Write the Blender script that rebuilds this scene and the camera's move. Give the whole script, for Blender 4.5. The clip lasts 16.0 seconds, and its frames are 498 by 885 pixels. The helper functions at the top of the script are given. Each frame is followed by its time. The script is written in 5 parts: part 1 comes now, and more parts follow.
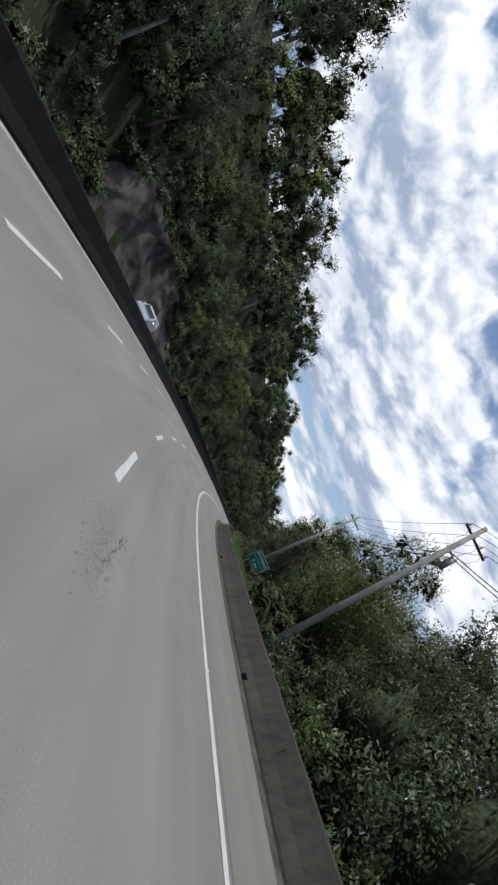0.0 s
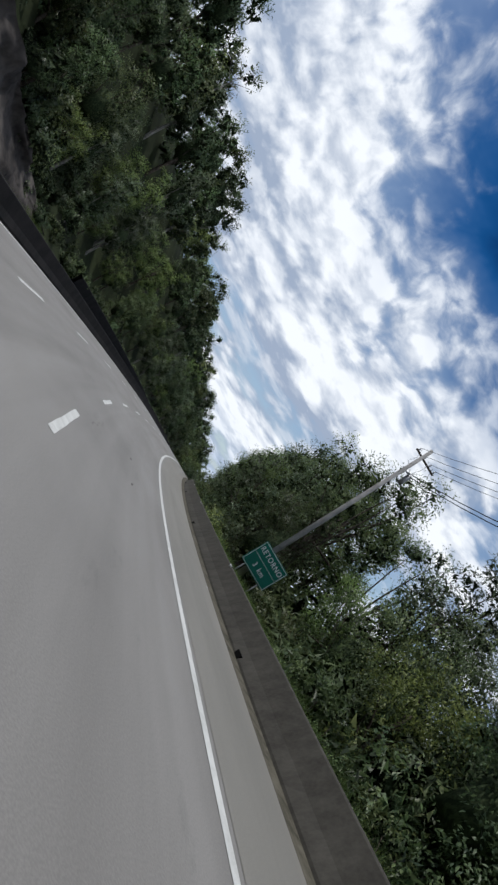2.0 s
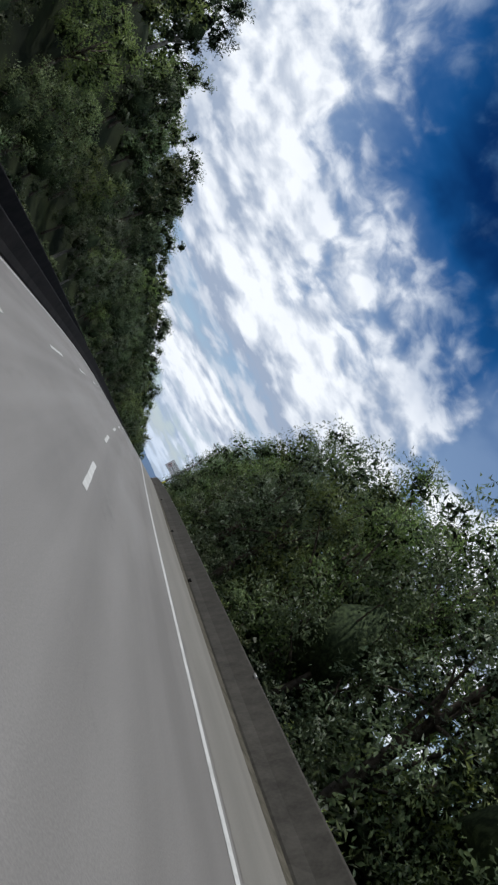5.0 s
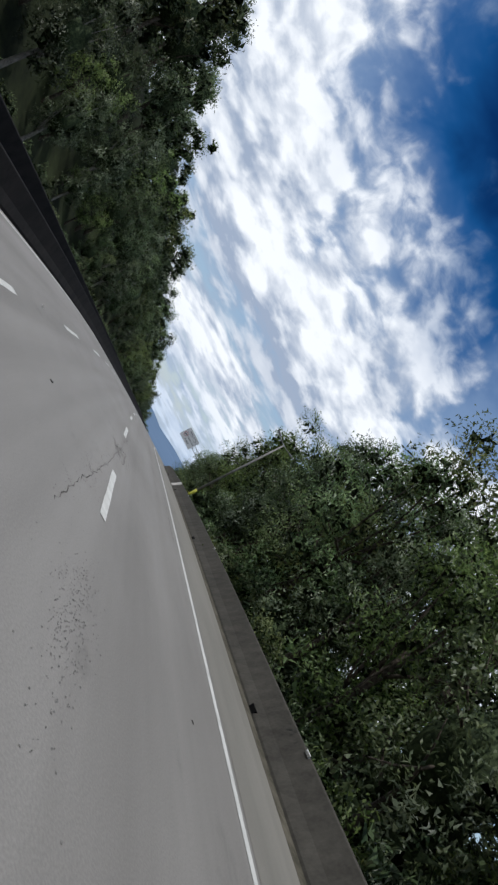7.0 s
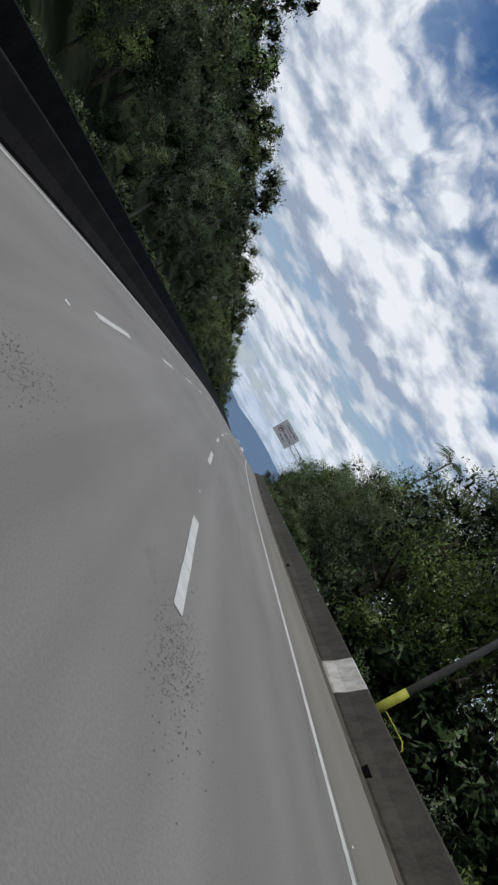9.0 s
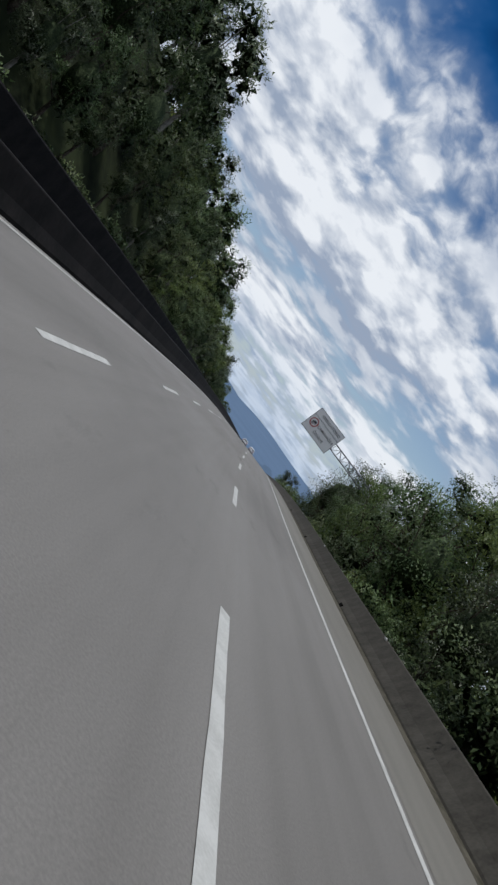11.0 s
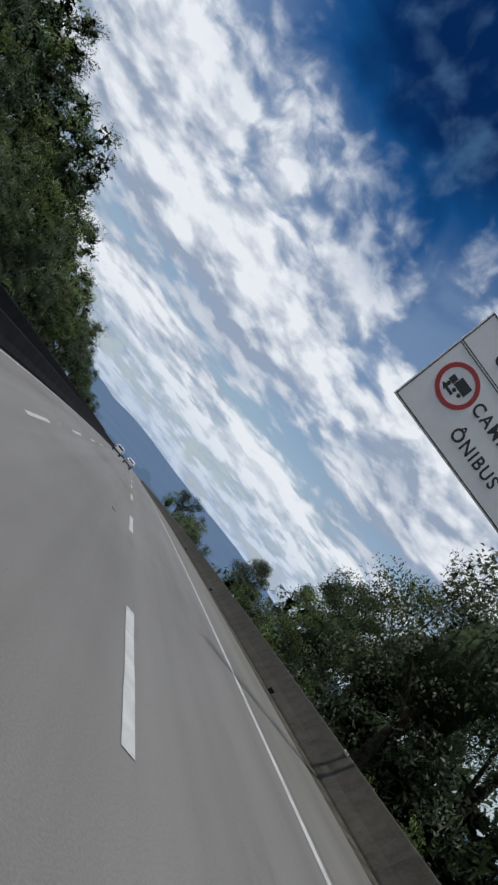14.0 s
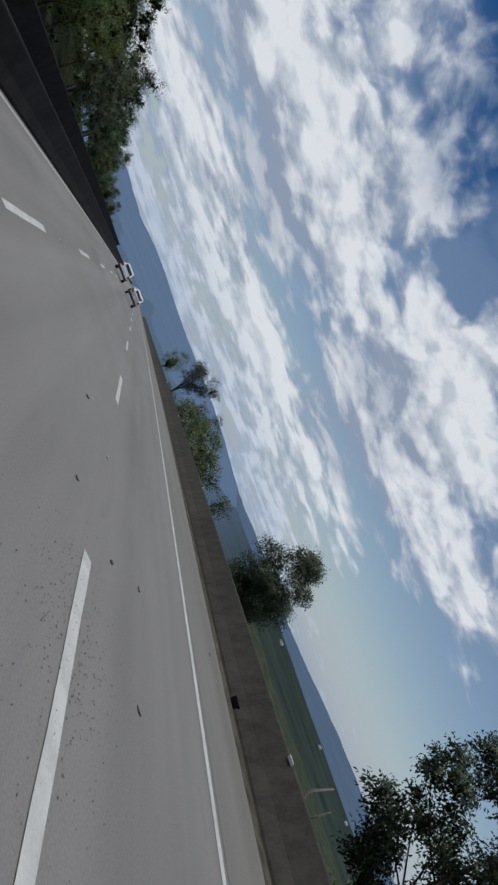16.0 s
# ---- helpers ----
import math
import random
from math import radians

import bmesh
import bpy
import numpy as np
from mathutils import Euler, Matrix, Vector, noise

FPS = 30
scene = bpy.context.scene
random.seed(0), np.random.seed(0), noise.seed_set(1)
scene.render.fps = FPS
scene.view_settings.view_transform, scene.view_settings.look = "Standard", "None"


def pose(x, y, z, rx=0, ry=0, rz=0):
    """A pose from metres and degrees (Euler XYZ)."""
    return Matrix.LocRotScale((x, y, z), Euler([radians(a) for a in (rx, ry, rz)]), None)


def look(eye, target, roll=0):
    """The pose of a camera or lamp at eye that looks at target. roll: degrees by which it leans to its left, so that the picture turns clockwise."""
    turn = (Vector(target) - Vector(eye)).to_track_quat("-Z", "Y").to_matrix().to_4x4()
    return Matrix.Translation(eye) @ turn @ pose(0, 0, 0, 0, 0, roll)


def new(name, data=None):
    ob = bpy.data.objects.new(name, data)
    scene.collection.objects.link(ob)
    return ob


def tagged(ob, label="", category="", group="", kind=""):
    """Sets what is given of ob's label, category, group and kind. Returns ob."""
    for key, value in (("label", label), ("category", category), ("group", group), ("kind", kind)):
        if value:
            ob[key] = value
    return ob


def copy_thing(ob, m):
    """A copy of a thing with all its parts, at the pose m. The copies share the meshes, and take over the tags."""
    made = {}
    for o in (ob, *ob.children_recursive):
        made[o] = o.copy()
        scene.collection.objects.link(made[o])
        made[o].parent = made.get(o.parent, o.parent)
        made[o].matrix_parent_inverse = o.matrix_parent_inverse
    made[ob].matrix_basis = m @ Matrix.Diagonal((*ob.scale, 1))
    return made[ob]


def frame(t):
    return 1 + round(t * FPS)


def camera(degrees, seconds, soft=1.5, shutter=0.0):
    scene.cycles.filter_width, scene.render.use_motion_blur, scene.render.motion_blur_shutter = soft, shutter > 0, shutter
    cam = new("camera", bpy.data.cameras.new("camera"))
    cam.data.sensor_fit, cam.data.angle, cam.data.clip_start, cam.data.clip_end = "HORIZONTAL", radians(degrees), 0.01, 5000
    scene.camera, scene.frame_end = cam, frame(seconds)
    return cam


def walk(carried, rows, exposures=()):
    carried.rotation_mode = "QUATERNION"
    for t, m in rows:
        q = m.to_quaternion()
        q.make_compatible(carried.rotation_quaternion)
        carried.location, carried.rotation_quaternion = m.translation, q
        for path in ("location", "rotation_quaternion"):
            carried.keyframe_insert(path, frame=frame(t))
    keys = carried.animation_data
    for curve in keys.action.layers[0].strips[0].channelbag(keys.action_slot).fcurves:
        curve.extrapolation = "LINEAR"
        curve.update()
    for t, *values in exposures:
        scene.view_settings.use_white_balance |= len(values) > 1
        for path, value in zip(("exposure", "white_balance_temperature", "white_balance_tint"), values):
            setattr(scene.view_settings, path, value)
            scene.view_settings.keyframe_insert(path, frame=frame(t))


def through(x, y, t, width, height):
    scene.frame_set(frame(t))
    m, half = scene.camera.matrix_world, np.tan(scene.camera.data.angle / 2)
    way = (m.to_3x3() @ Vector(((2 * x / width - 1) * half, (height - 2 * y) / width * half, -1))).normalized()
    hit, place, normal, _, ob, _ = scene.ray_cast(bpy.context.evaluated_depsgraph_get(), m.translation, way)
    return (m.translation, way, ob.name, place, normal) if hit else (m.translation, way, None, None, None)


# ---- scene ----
# ---- the camera: held in a moving car on the middle lane of a motorway ----
cam = camera(40.03, 16.0, soft=2.5)
PATH = [
    (0.0, pose(-4.57, 0.00, 1.29, 100.85, -68.14, -18.20)),
    (0.5, pose(-4.30, 9.50, 1.32, 99.79, -66.52, -20.84)),
    (0.8, pose(-3.82, 15.24, 1.34, 100.33, -66.30, -22.39)),
    (1.0, pose(-3.48, 19.08, 1.36, 100.27, -65.65, -23.94)),
    (1.5, pose(-2.44, 28.73, 1.40, 102.10, -64.04, -26.29)),
    (2.0, pose(-1.03, 38.43, 1.46, 101.51, -59.29, -29.63)),
    (2.5, pose(0.36, 48.26, 1.53, 105.16, -58.37, -36.05)),
    (3.0, pose(1.76, 58.23, 1.61, 106.55, -57.58, -39.65)),
    (3.5, pose(4.06, 68.09, 1.70, 103.96, -58.49, -36.14)),
    (3.7, pose(5.01, 72.03, 1.75, 106.13, -60.20, -38.42)),
    (4.2, pose(7.64, 81.83, 1.86, 106.17, -60.22, -39.06)),
    (4.75, pose(10.80, 92.50, 1.98, 106.25, -60.26, -40.68)),
    (5.3, pose(14.19, 103.12, 2.10, 106.33, -60.30, -42.29)),
    (5.8, pose(17.40, 112.72, 2.20, 106.37, -60.32, -42.94)),
    (6.0, pose(18.65, 116.58, 2.24, 107.02, -60.40, -42.56)),
    (6.5, pose(22.14, 126.12, 2.34, 102.73, -60.88, -41.59)),
    (7.0, pose(25.46, 135.74, 2.44, 102.83, -62.49, -41.96)),
    (7.5, pose(29.33, 145.16, 2.51, 97.15, -61.77, -33.77)),
    (8.0, pose(32.99, 154.68, 2.54, 93.11, -60.59, -29.79)),
    (8.5, pose(36.81, 164.14, 2.52, 94.26, -61.44, -33.78)),
    (9.0, pose(40.79, 173.54, 2.45, 88.17, -61.19, -27.57)),
    (9.2, pose(42.42, 177.30, 2.41, 89.31, -60.00, -28.15)),
    (9.7, pose(46.66, 186.63, 2.28, 88.97, -58.99, -28.04)),
    (10.25, pose(51.52, 196.78, 2.08, 88.18, -56.45, -27.81)),
    (10.8, pose(56.54, 206.81, 1.87, 87.45, -53.91, -27.66)),
    (11.3, pose(61.23, 215.83, 1.68, 87.18, -52.90, -27.61)),
    (11.5, pose(63.13, 219.41, 1.60, 88.37, -52.42, -28.93)),
    (12.0, pose(67.88, 228.36, 1.40, 91.14, -54.46, -31.59)),
    (12.5, pose(72.75, 237.25, 1.21, 98.49, -55.91, -37.88)),
    (13.0, pose(77.73, 246.09, 1.01, 92.77, -55.22, -35.37)),
    (13.5, pose(82.65, 254.93, 0.80, 94.39, -56.16, -36.32)),
    (14.0, pose(87.64, 263.73, 0.56, 100.34, -51.39, -44.05)),
    (14.5, pose(92.68, 272.50, 0.28, 96.54, -51.23, -40.24)),
    (15.0, pose(97.67, 281.31, -0.02, 88.75, -57.58, -34.80)),
    (15.3, pose(100.71, 286.56, -0.22, 92.34, -62.78, -43.31)),
    (15.5, pose(102.78, 290.03, -0.36, 94.59, -66.70, -47.67)),
    (16.0, pose(107.94, 298.73, -0.73, 95.61, -69.86, -51.37)),
]
walk(cam, PATH, exposures=[(0.0, 0.17, 6050, 10), (3.0, 0.07, 6050, 10), (7.0, 0.11, 6050, 10), (9.0, -0.10, 6050, 10), (11.5, -0.13, 6050, 10), (14.0, -0.15, 6050, 10), (16.0, -0.35, 6050, 10)])

# ---- sky, sun ----
SUN_AZ, SUN_EL = -72.0, 78.0          # degrees, clockwise from +y; height


def build_world():
    world = bpy.data.worlds.new("sky")
    scene.world = world
    world.use_nodes = True
    nt = world.node_tree
    nt.nodes.clear()

    def node(kind, **kw):
        n = nt.nodes.new(kind)
        for k, v in kw.items():
            if k == "op":
                n.operation = v
            elif k == "val":
                for i, q in v.items():
                    n.inputs[i].default_value = q
        return n

    def link(a, b):
        nt.links.new(a, b)

    def m(op, a, b=None, c=None):
        n = nt.nodes.new("ShaderNodeMath")
        n.operation = op
        for i, q in enumerate((a, b, c)):
            if q is None:
                continue
            if isinstance(q, (int, float)):
                n.inputs[i].default_value = q
            else:
                link(q, n.inputs[i])
        return n.outputs[0]

    def ramp(v, a, b, c, d, smooth=True):
        n = nt.nodes.new("ShaderNodeMapRange")
        n.interpolation_type = "SMOOTHSTEP" if smooth else "LINEAR"
        link(v, n.inputs[0])
        for i, q in enumerate((a, b, c, d)):
            if isinstance(q, (int, float)):
                n.inputs[i + 1].default_value = q
            else:
                link(q, n.inputs[i + 1])
        return n.outputs[0]

    def mix(f, a, b):
        n = nt.nodes.new("ShaderNodeMix")
        n.data_type = "RGBA"
        for i, q in ((0, f), (6, a), (7, b)):
            if isinstance(q, (int, float)):
                n.inputs[i].default_value = q
            elif isinstance(q, tuple):
                n.inputs[i].default_value = (*q, 1)
            else:
                link(q, n.inputs[i])
        return n.outputs[2]

    def noise_tex(vec, scale, detail, rough, dist=0.0):
        n = nt.nodes.new("ShaderNodeTexNoise")
        link(vec, n.inputs["Vector"])
        n.inputs["Scale"].default_value = scale
        n.inputs["Detail"].default_value = detail
        n.inputs["Roughness"].default_value = rough
        n.inputs["Distortion"].default_value = dist
        return n.outputs[0]

    def vec(x, y, z):
        n = nt.nodes.new("ShaderNodeCombineXYZ")
        for i, q in enumerate((x, y, z)):
            if isinstance(q, (int, float)):
                n.inputs[i].default_value = q
            else:
                link(q, n.inputs[i])
        return n.outputs[0]

    tc = node("ShaderNodeTexCoord")
    sep = node("ShaderNodeSeparateXYZ")
    link(tc.outputs["Generated"], sep.inputs[0])
    dx, dy, dz = sep.outputs
    el = m("MULTIPLY", m("ARCSINE", dz), 57.296)
    az = m("MULTIPLY", m("ARCTAN2", dx, dy), 57.296)

    # banks of cloud and clear gaps: bearing, height, half-widths in degrees, weight
    banks = [(29.5, 14.6, 8, 4.6, 0.30), (19, 13.5, 9, 4.0, 0.20), (8, 17.5, 13, 7.0, 0.26), (-8, 22, 14, 9.0, 0.22), (31, 21.5, 6, 3.0, 0.17),
             (44.5, 18.3, 6, 4.4, 0.34), (52, 16.0, 8, 5.0, 0.26), (67, 13.0, 6, 3.2, 0.22), (17, 6.2, 12, 1.7, 0.16), (33, 5.2, 12, 1.5, 0.12),
             (13, 9.9, 10, 1.6, -0.10), (31, 8.6, 10, 1.3, -0.10), (45, 9.8, 10, 1.3, -0.08), (39.5, 23.2, 5, 3.2, -0.40), (36.5, 16.8, 1.8, 1.6, -0.18),
             (64, 5.0, 9, 5.5, -0.42), (77, 7.0, 13, 8.0, -0.50)]

    def density(lift, placed=True):
        """Cloud at each bearing and height, about zero where it thins out; lift: looked up so many degrees higher."""
        e = m("ADD", el, lift)
        # rows of cloud crowd together towards the horizon
        row = m("MULTIPLY", m("LOGARITHM", m("ADD", m("MAXIMUM", e, -1.5), 2.5), 2.718), 2.3)
        base = vec(m("MULTIPLY", az, 0.062), row, 5.3)
        warp = nt.nodes.new("ShaderNodeTexNoise")
        link(base, warp.inputs["Vector"])
        warp.inputs["Scale"].default_value, warp.inputs["Detail"].default_value = 2.2, 3.0
        wv = nt.nodes.new("ShaderNodeVectorMath")
        wv.operation = "MULTIPLY_ADD"
        link(warp.outputs["Color"], wv.inputs[0])
        wv.inputs[1].default_value = (0.34, 0.26, 0.0)
        link(base, wv.inputs[2])
        big = noise_tex(wv.outputs[0], 1.5, 2.0, 0.5)
        fine = noise_tex(wv.outputs[0], 5.5, 7.0, 0.56)
        vor = nt.nodes.new("ShaderNodeTexVoronoi")
        vor.feature = "SMOOTH_F1"
        link(wv.outputs[0], vor.inputs["Vector"])
        vor.inputs["Scale"].default_value, vor.inputs["Smoothness"].default_value = 4.6, 0.7
        vor.inputs["Detail"].default_value, vor.inputs["Roughness"].default_value = 2.0, 0.55
        d = m("MULTIPLY", m("SUBTRACT", big, 0.5), 0.72)
        d = m("ADD", d, m("MULTIPLY", m("SUBTRACT", fine, 0.5), 0.50))
        d = m("ADD", d, m("MULTIPLY", m("SUBTRACT", 0.42, vor.outputs["Distance"]), 0.20))
        # small puffs in the far rows
        puff = noise_tex(vec(m("MULTIPLY", az, 0.55), m("MULTIPLY", e, 1.15), 0.4), 1.0, 4.0, 0.5)
        d = m("ADD", d, m("MULTIPLY", m("SUBTRACT", puff, 0.5), ramp(e, 1.0, 10.0, 0.70, 0.0)))
        if placed:
            wob = nt.nodes.new("ShaderNodeVectorMath")
            wob.operation = "MULTIPLY_ADD"
            link(warp.outputs["Color"], wob.inputs[0])
            wob.inputs[1].default_value = (9.0, 4.0, 0.0)
            link(vec(m("SUBTRACT", az, 4.5), m("SUBTRACT", e, 2.0), 0.0), wob.inputs[2])
            for ba, be, ra, re, w in banks:
                q = nt.nodes.new("ShaderNodeVectorMath")
                q.operation = "MULTIPLY_ADD"
                link(wob.outputs[0], q.inputs[0])
                q.inputs[1].default_value, q.inputs[2].default_value = (1 / ra, 1 / re, 0.0), (-ba / ra, -be / re, 0.0)
                ln = nt.nodes.new("ShaderNodeVectorMath")
                ln.operation = "LENGTH"
                link(q.outputs[0], ln.inputs[0])
                d = m("ADD", d, ramp(ln.outputs["Value"], 0.15, 1.45, w, 0.0))
        return d

    # the height at which the cloud field ends and a clear window begins, darkened to imitate a windscreen's tint;
    # unseen clouds overhead are added for fill light
    top = ramp(az, -12.0, 7.0, 41.0, 28.0)
    top = m("ADD", top, ramp(az, 4.0, 20.0, 0.0, -5.5))
    top = m("ADD", top, ramp(az, 30.0, 46.0, 0.0, 5.0))
    ragged = noise_tex(vec(m("MULTIPLY", az, 0.09), m("MULTIPLY", el, 0.12), 1.7), 1.0, 4.0, 0.5, 0.4)
    over = m("ADD", m("SUBTRACT", el, top), ramp(ragged, 0.3, 0.7, 4.0, -4.0, False))
    window = m("MULTIPLY", m("MULTIPLY", ramp(az, -60.0, -20.0, 0.0, 1.0), ramp(az, 75.0, 120.0, 1.0, 0.0)), ramp(el, 46.0, 62.0, 1.0, 0.0))
    clear = m("MULTIPLY", ramp(over, -5.0, 8.0, 0.0, 1.0), window)
    d0, d1, n0, n1 = density(0.0), density(3.4), density(0.0, False), density(1.1, False)
    thick = m("ADD", d0, m("ADD", m("MULTIPLY", clear, -0.13), m("ADD", 0.08, ramp(el, 6.0, 14.0, 0.05, 0.0))))
    cover = ramp(thick, -0.17, 0.13, 0.0, 1.0)

    # lit upper edges, grey-blue undersides
    lit = ramp(m("SUBTRACT", d0, d1), -0.28, 0.32, 0.0, 1.0)
    small = ramp(m("SUBTRACT", n0, n1), -0.15, 0.15, -0.32, 0.32)
    lit = m("ADD", m("ADD", m("MULTIPLY", lit, 0.85), small), ramp(thick, 0.0, 0.40, 0.20, -0.02))
    lit = m("MINIMUM", m("MAXIMUM", lit, 0.0), 1.0)
    body = mix(lit, (0.35, 0.405, 0.50), (0.93, 0.93, 0.92))
    sky = node("ShaderNodeTexSky")
    sky.sky_type = "NISHITA"
    sky.sun_disc = False
    sky.sun_elevation, sky.sun_rotation = radians(SUN_EL), radians(SUN_AZ)
    sky.air_density, sky.dust_density, sky.ozone_density = 1.0, 0.6, 2.5

    def tint(r, g, b):
        n = nt.nodes.new("ShaderNodeVectorMath")
        n.operation = "MULTIPLY"
        link(sky.outputs[0], n.inputs[0])
        n.inputs[1].default_value = (r, g, b)
        return n.outputs[0]

    # darkest blues put a windscreen's tint band into the sky
    blue = mix(m("MULTIPLY", ramp(over, -4.0, 7.0, 0.0, 1.0), window), tint(0.118, 0.108, 0.098), tint(0.008, 0.036, 0.060))
    blue = mix(m("MULTIPLY", ramp(over, 4.0, 13.0, 0.0, 1.0), window), blue, tint(0.002, 0.010, 0.024))
    veil = mix(ramp(over, 0.0, 10.0, 0.0, 1.0), body, (0.12, 0.25, 0.42))
    veil = mix(window, body, veil)
    out = mix(m("MULTIPLY", cover, m("SUBTRACT", 1.0, m("MULTIPLY", clear, 0.55))), blue, veil)
    haze = ramp(el, -1.0, 7.0, 0.68, 0.0)
    out = mix(haze, out, (0.41, 0.52, 0.67))
    bg = node("ShaderNodeBackground")
    link(out, bg.inputs[0])
    bg.inputs[1].default_value = 1.0
    wo = node("ShaderNodeOutputWorld")
    link(bg.outputs[0], wo.inputs[0])


build_world()
sun_data = bpy.data.lights.new("sun", "SUN")
sun_data.energy, sun_data.angle, sun_data.color = 2.5, radians(0.8), (1.0, 0.95, 0.88)
sun = new("sun", sun_data)
_a, _e = radians(SUN_AZ), radians(SUN_EL)
sun.matrix_world = look((200 * math.sin(_a) * math.cos(_e), 200 * math.cos(_a) * math.cos(_e), 200 * math.sin(_e)), (0, 0, 0))


# ---- materials ----
def material(name):
    mt = bpy.data.materials.new(name)
    mt.use_nodes = True
    return mt, mt.node_tree, mt.node_tree.nodes["Principled BSDF"]


def surface(name, dark, light, scale, rough=0.8, bump=0.3, grain=14.0, spec=0.3, metal=0.0, lo=0.35, hi=0.65, detail=8.0, uv=None, per_object=0.0):
    """Two tones mixed by coarse stains and fine grain, with relief. uv: stretch of the pattern (across, along)."""
    mt, nt, bsdf = material(name)
    tc = nt.nodes.new("ShaderNodeTexCoord")
    src = tc.outputs["UV" if uv else "Object"]
    if uv:
        mp = nt.nodes.new("ShaderNodeMapping")
        nt.links.new(src, mp.inputs[0])
        mp.inputs["Scale"].default_value = (*uv, 1)
        vecs = mp.outputs[0]
    else:
        vecs = src
    n1 = nt.nodes.new("ShaderNodeTexNoise")
    nt.links.new(vecs, n1.inputs["Vector"])
    n1.inputs["Scale"].default_value, n1.inputs["Detail"].default_value = scale, detail
    n1.inputs["Roughness"].default_value = 0.6
    n2 = nt.nodes.new("ShaderNodeTexNoise")
    nt.links.new(src, n2.inputs["Vector"])
    n2.inputs["Scale"].default_value, n2.inputs["Detail"].default_value = grain, 4.0
    add = nt.nodes.new("ShaderNodeMath")
    add.operation = "MULTIPLY_ADD"
    nt.links.new(n2.outputs[0], add.inputs[0])
    add.inputs[1].default_value = 0.35
    nt.links.new(n1.outputs[0], add.inputs[2])
    mr = nt.nodes.new("ShaderNodeMapRange")
    nt.links.new(add.outputs[0], mr.inputs[0])
    mr.inputs[1].default_value, mr.inputs[2].default_value = lo + 0.17, hi + 0.17
    mx = nt.nodes.new("ShaderNodeMix")
    mx.data_type = "RGBA"
    nt.links.new(mr.outputs[0], mx.inputs[0])
    mx.inputs[6].default_value, mx.inputs[7].default_value = (*dark, 1), (*light, 1)
    col = mx.outputs[2]
    if per_object:
        oi = nt.nodes.new("ShaderNodeObjectInfo")
        hv = nt.nodes.new("ShaderNodeHueSaturation")
        mr2 = nt.nodes.new("ShaderNodeMapRange")
        nt.links.new(oi.outputs["Random"], mr2.inputs[0])
        mr2.inputs[3].default_value, mr2.inputs[4].default_value = 1 - per_object, 1 + per_object
        nt.links.new(mr2.outputs[0], hv.inputs["Value"])
        nt.links.new(col, hv.inputs["Color"])
        col = hv.outputs[0]
    nt.links.new(col, bsdf.inputs["Base Color"])
    bsdf.inputs["Roughness"].default_value = rough
    bsdf.inputs["Metallic"].default_value = metal
    bsdf.inputs["Specular IOR Level"].default_value = spec
    if bump:
        bp = nt.nodes.new("ShaderNodeBump")
        bp.inputs["Strength"].default_value = bump
        bp.inputs["Distance"].default_value = 0.02
        nt.links.new(add.outputs[0], bp.inputs["Height"])
        nt.links.new(bp.outputs[0], bsdf.inputs["Normal"])
    return mt


def leaf_material(name, dark, light, hue=0.03, gloss=0.4, through=0.38):
    """Leaves: each leaf and each plant has its own shade of green; light passes through them."""
    mt, nt, bsdf = material(name)
    geo = nt.nodes.new("ShaderNodeNewGeometry")
    oi = nt.nodes.new("ShaderNodeObjectInfo")
    mx = nt.nodes.new("ShaderNodeMix")
    mx.data_type = "RGBA"
    nt.links.new(geo.outputs["Random Per Island"], mx.inputs[0])
    mx.inputs[6].default_value, mx.inputs[7].default_value = (*dark, 1), (*light, 1)
    hv = nt.nodes.new("ShaderNodeHueSaturation")
    a = nt.nodes.new("ShaderNodeMapRange")
    nt.links.new(oi.outputs["Random"], a.inputs[0])
    a.inputs[3].default_value, a.inputs[4].default_value = 0.5 - hue, 0.5 + hue
    b = nt.nodes.new("ShaderNodeMath")
    b.operation = "MULTIPLY"
    b.inputs[1].default_value = 7.31
    nt.links.new(oi.outputs["Random"], b.inputs[0])
    fr = nt.nodes.new("ShaderNodeMath")
    fr.operation = "FRACT"
    nt.links.new(b.outputs[0], fr.inputs[0])
    c = nt.nodes.new("ShaderNodeMapRange")
    nt.links.new(fr.outputs[0], c.inputs[0])
    c.inputs[3].default_value, c.inputs[4].default_value = 0.6, 1.5
    nt.links.new(a.outputs[0], hv.inputs["Hue"])
    nt.links.new(c.outputs[0], hv.inputs["Value"])
    nt.links.new(mx.outputs[2], hv.inputs["Color"])
    nt.links.new(hv.outputs[0], bsdf.inputs["Base Color"])
    bsdf.inputs["Roughness"].default_value = 0.48
    bsdf.inputs["Specular IOR Level"].default_value = gloss
    tr = nt.nodes.new("ShaderNodeBsdfTranslucent")
    nt.links.new(hv.outputs[0], tr.inputs["Color"])
    ms = nt.nodes.new("ShaderNodeMixShader")
    ms.inputs[0].default_value = through
    nt.links.new(bsdf.outputs[0], ms.inputs[1])
    nt.links.new(tr.outputs[0], ms.inputs[2])
    nt.links.new(ms.outputs[0], nt.nodes["Material Output"].inputs[0])
    return mt


def plain(name, col, rough=0.5, metal=0.0, spec=0.5):
    mt, nt, bsdf = material(name)
    bsdf.inputs["Base Color"].default_value = (*col, 1)
    bsdf.inputs["Roughness"].default_value, bsdf.inputs["Metallic"].default_value = rough, metal
    bsdf.inputs["Specular IOR Level"].default_value = spec
    return mt


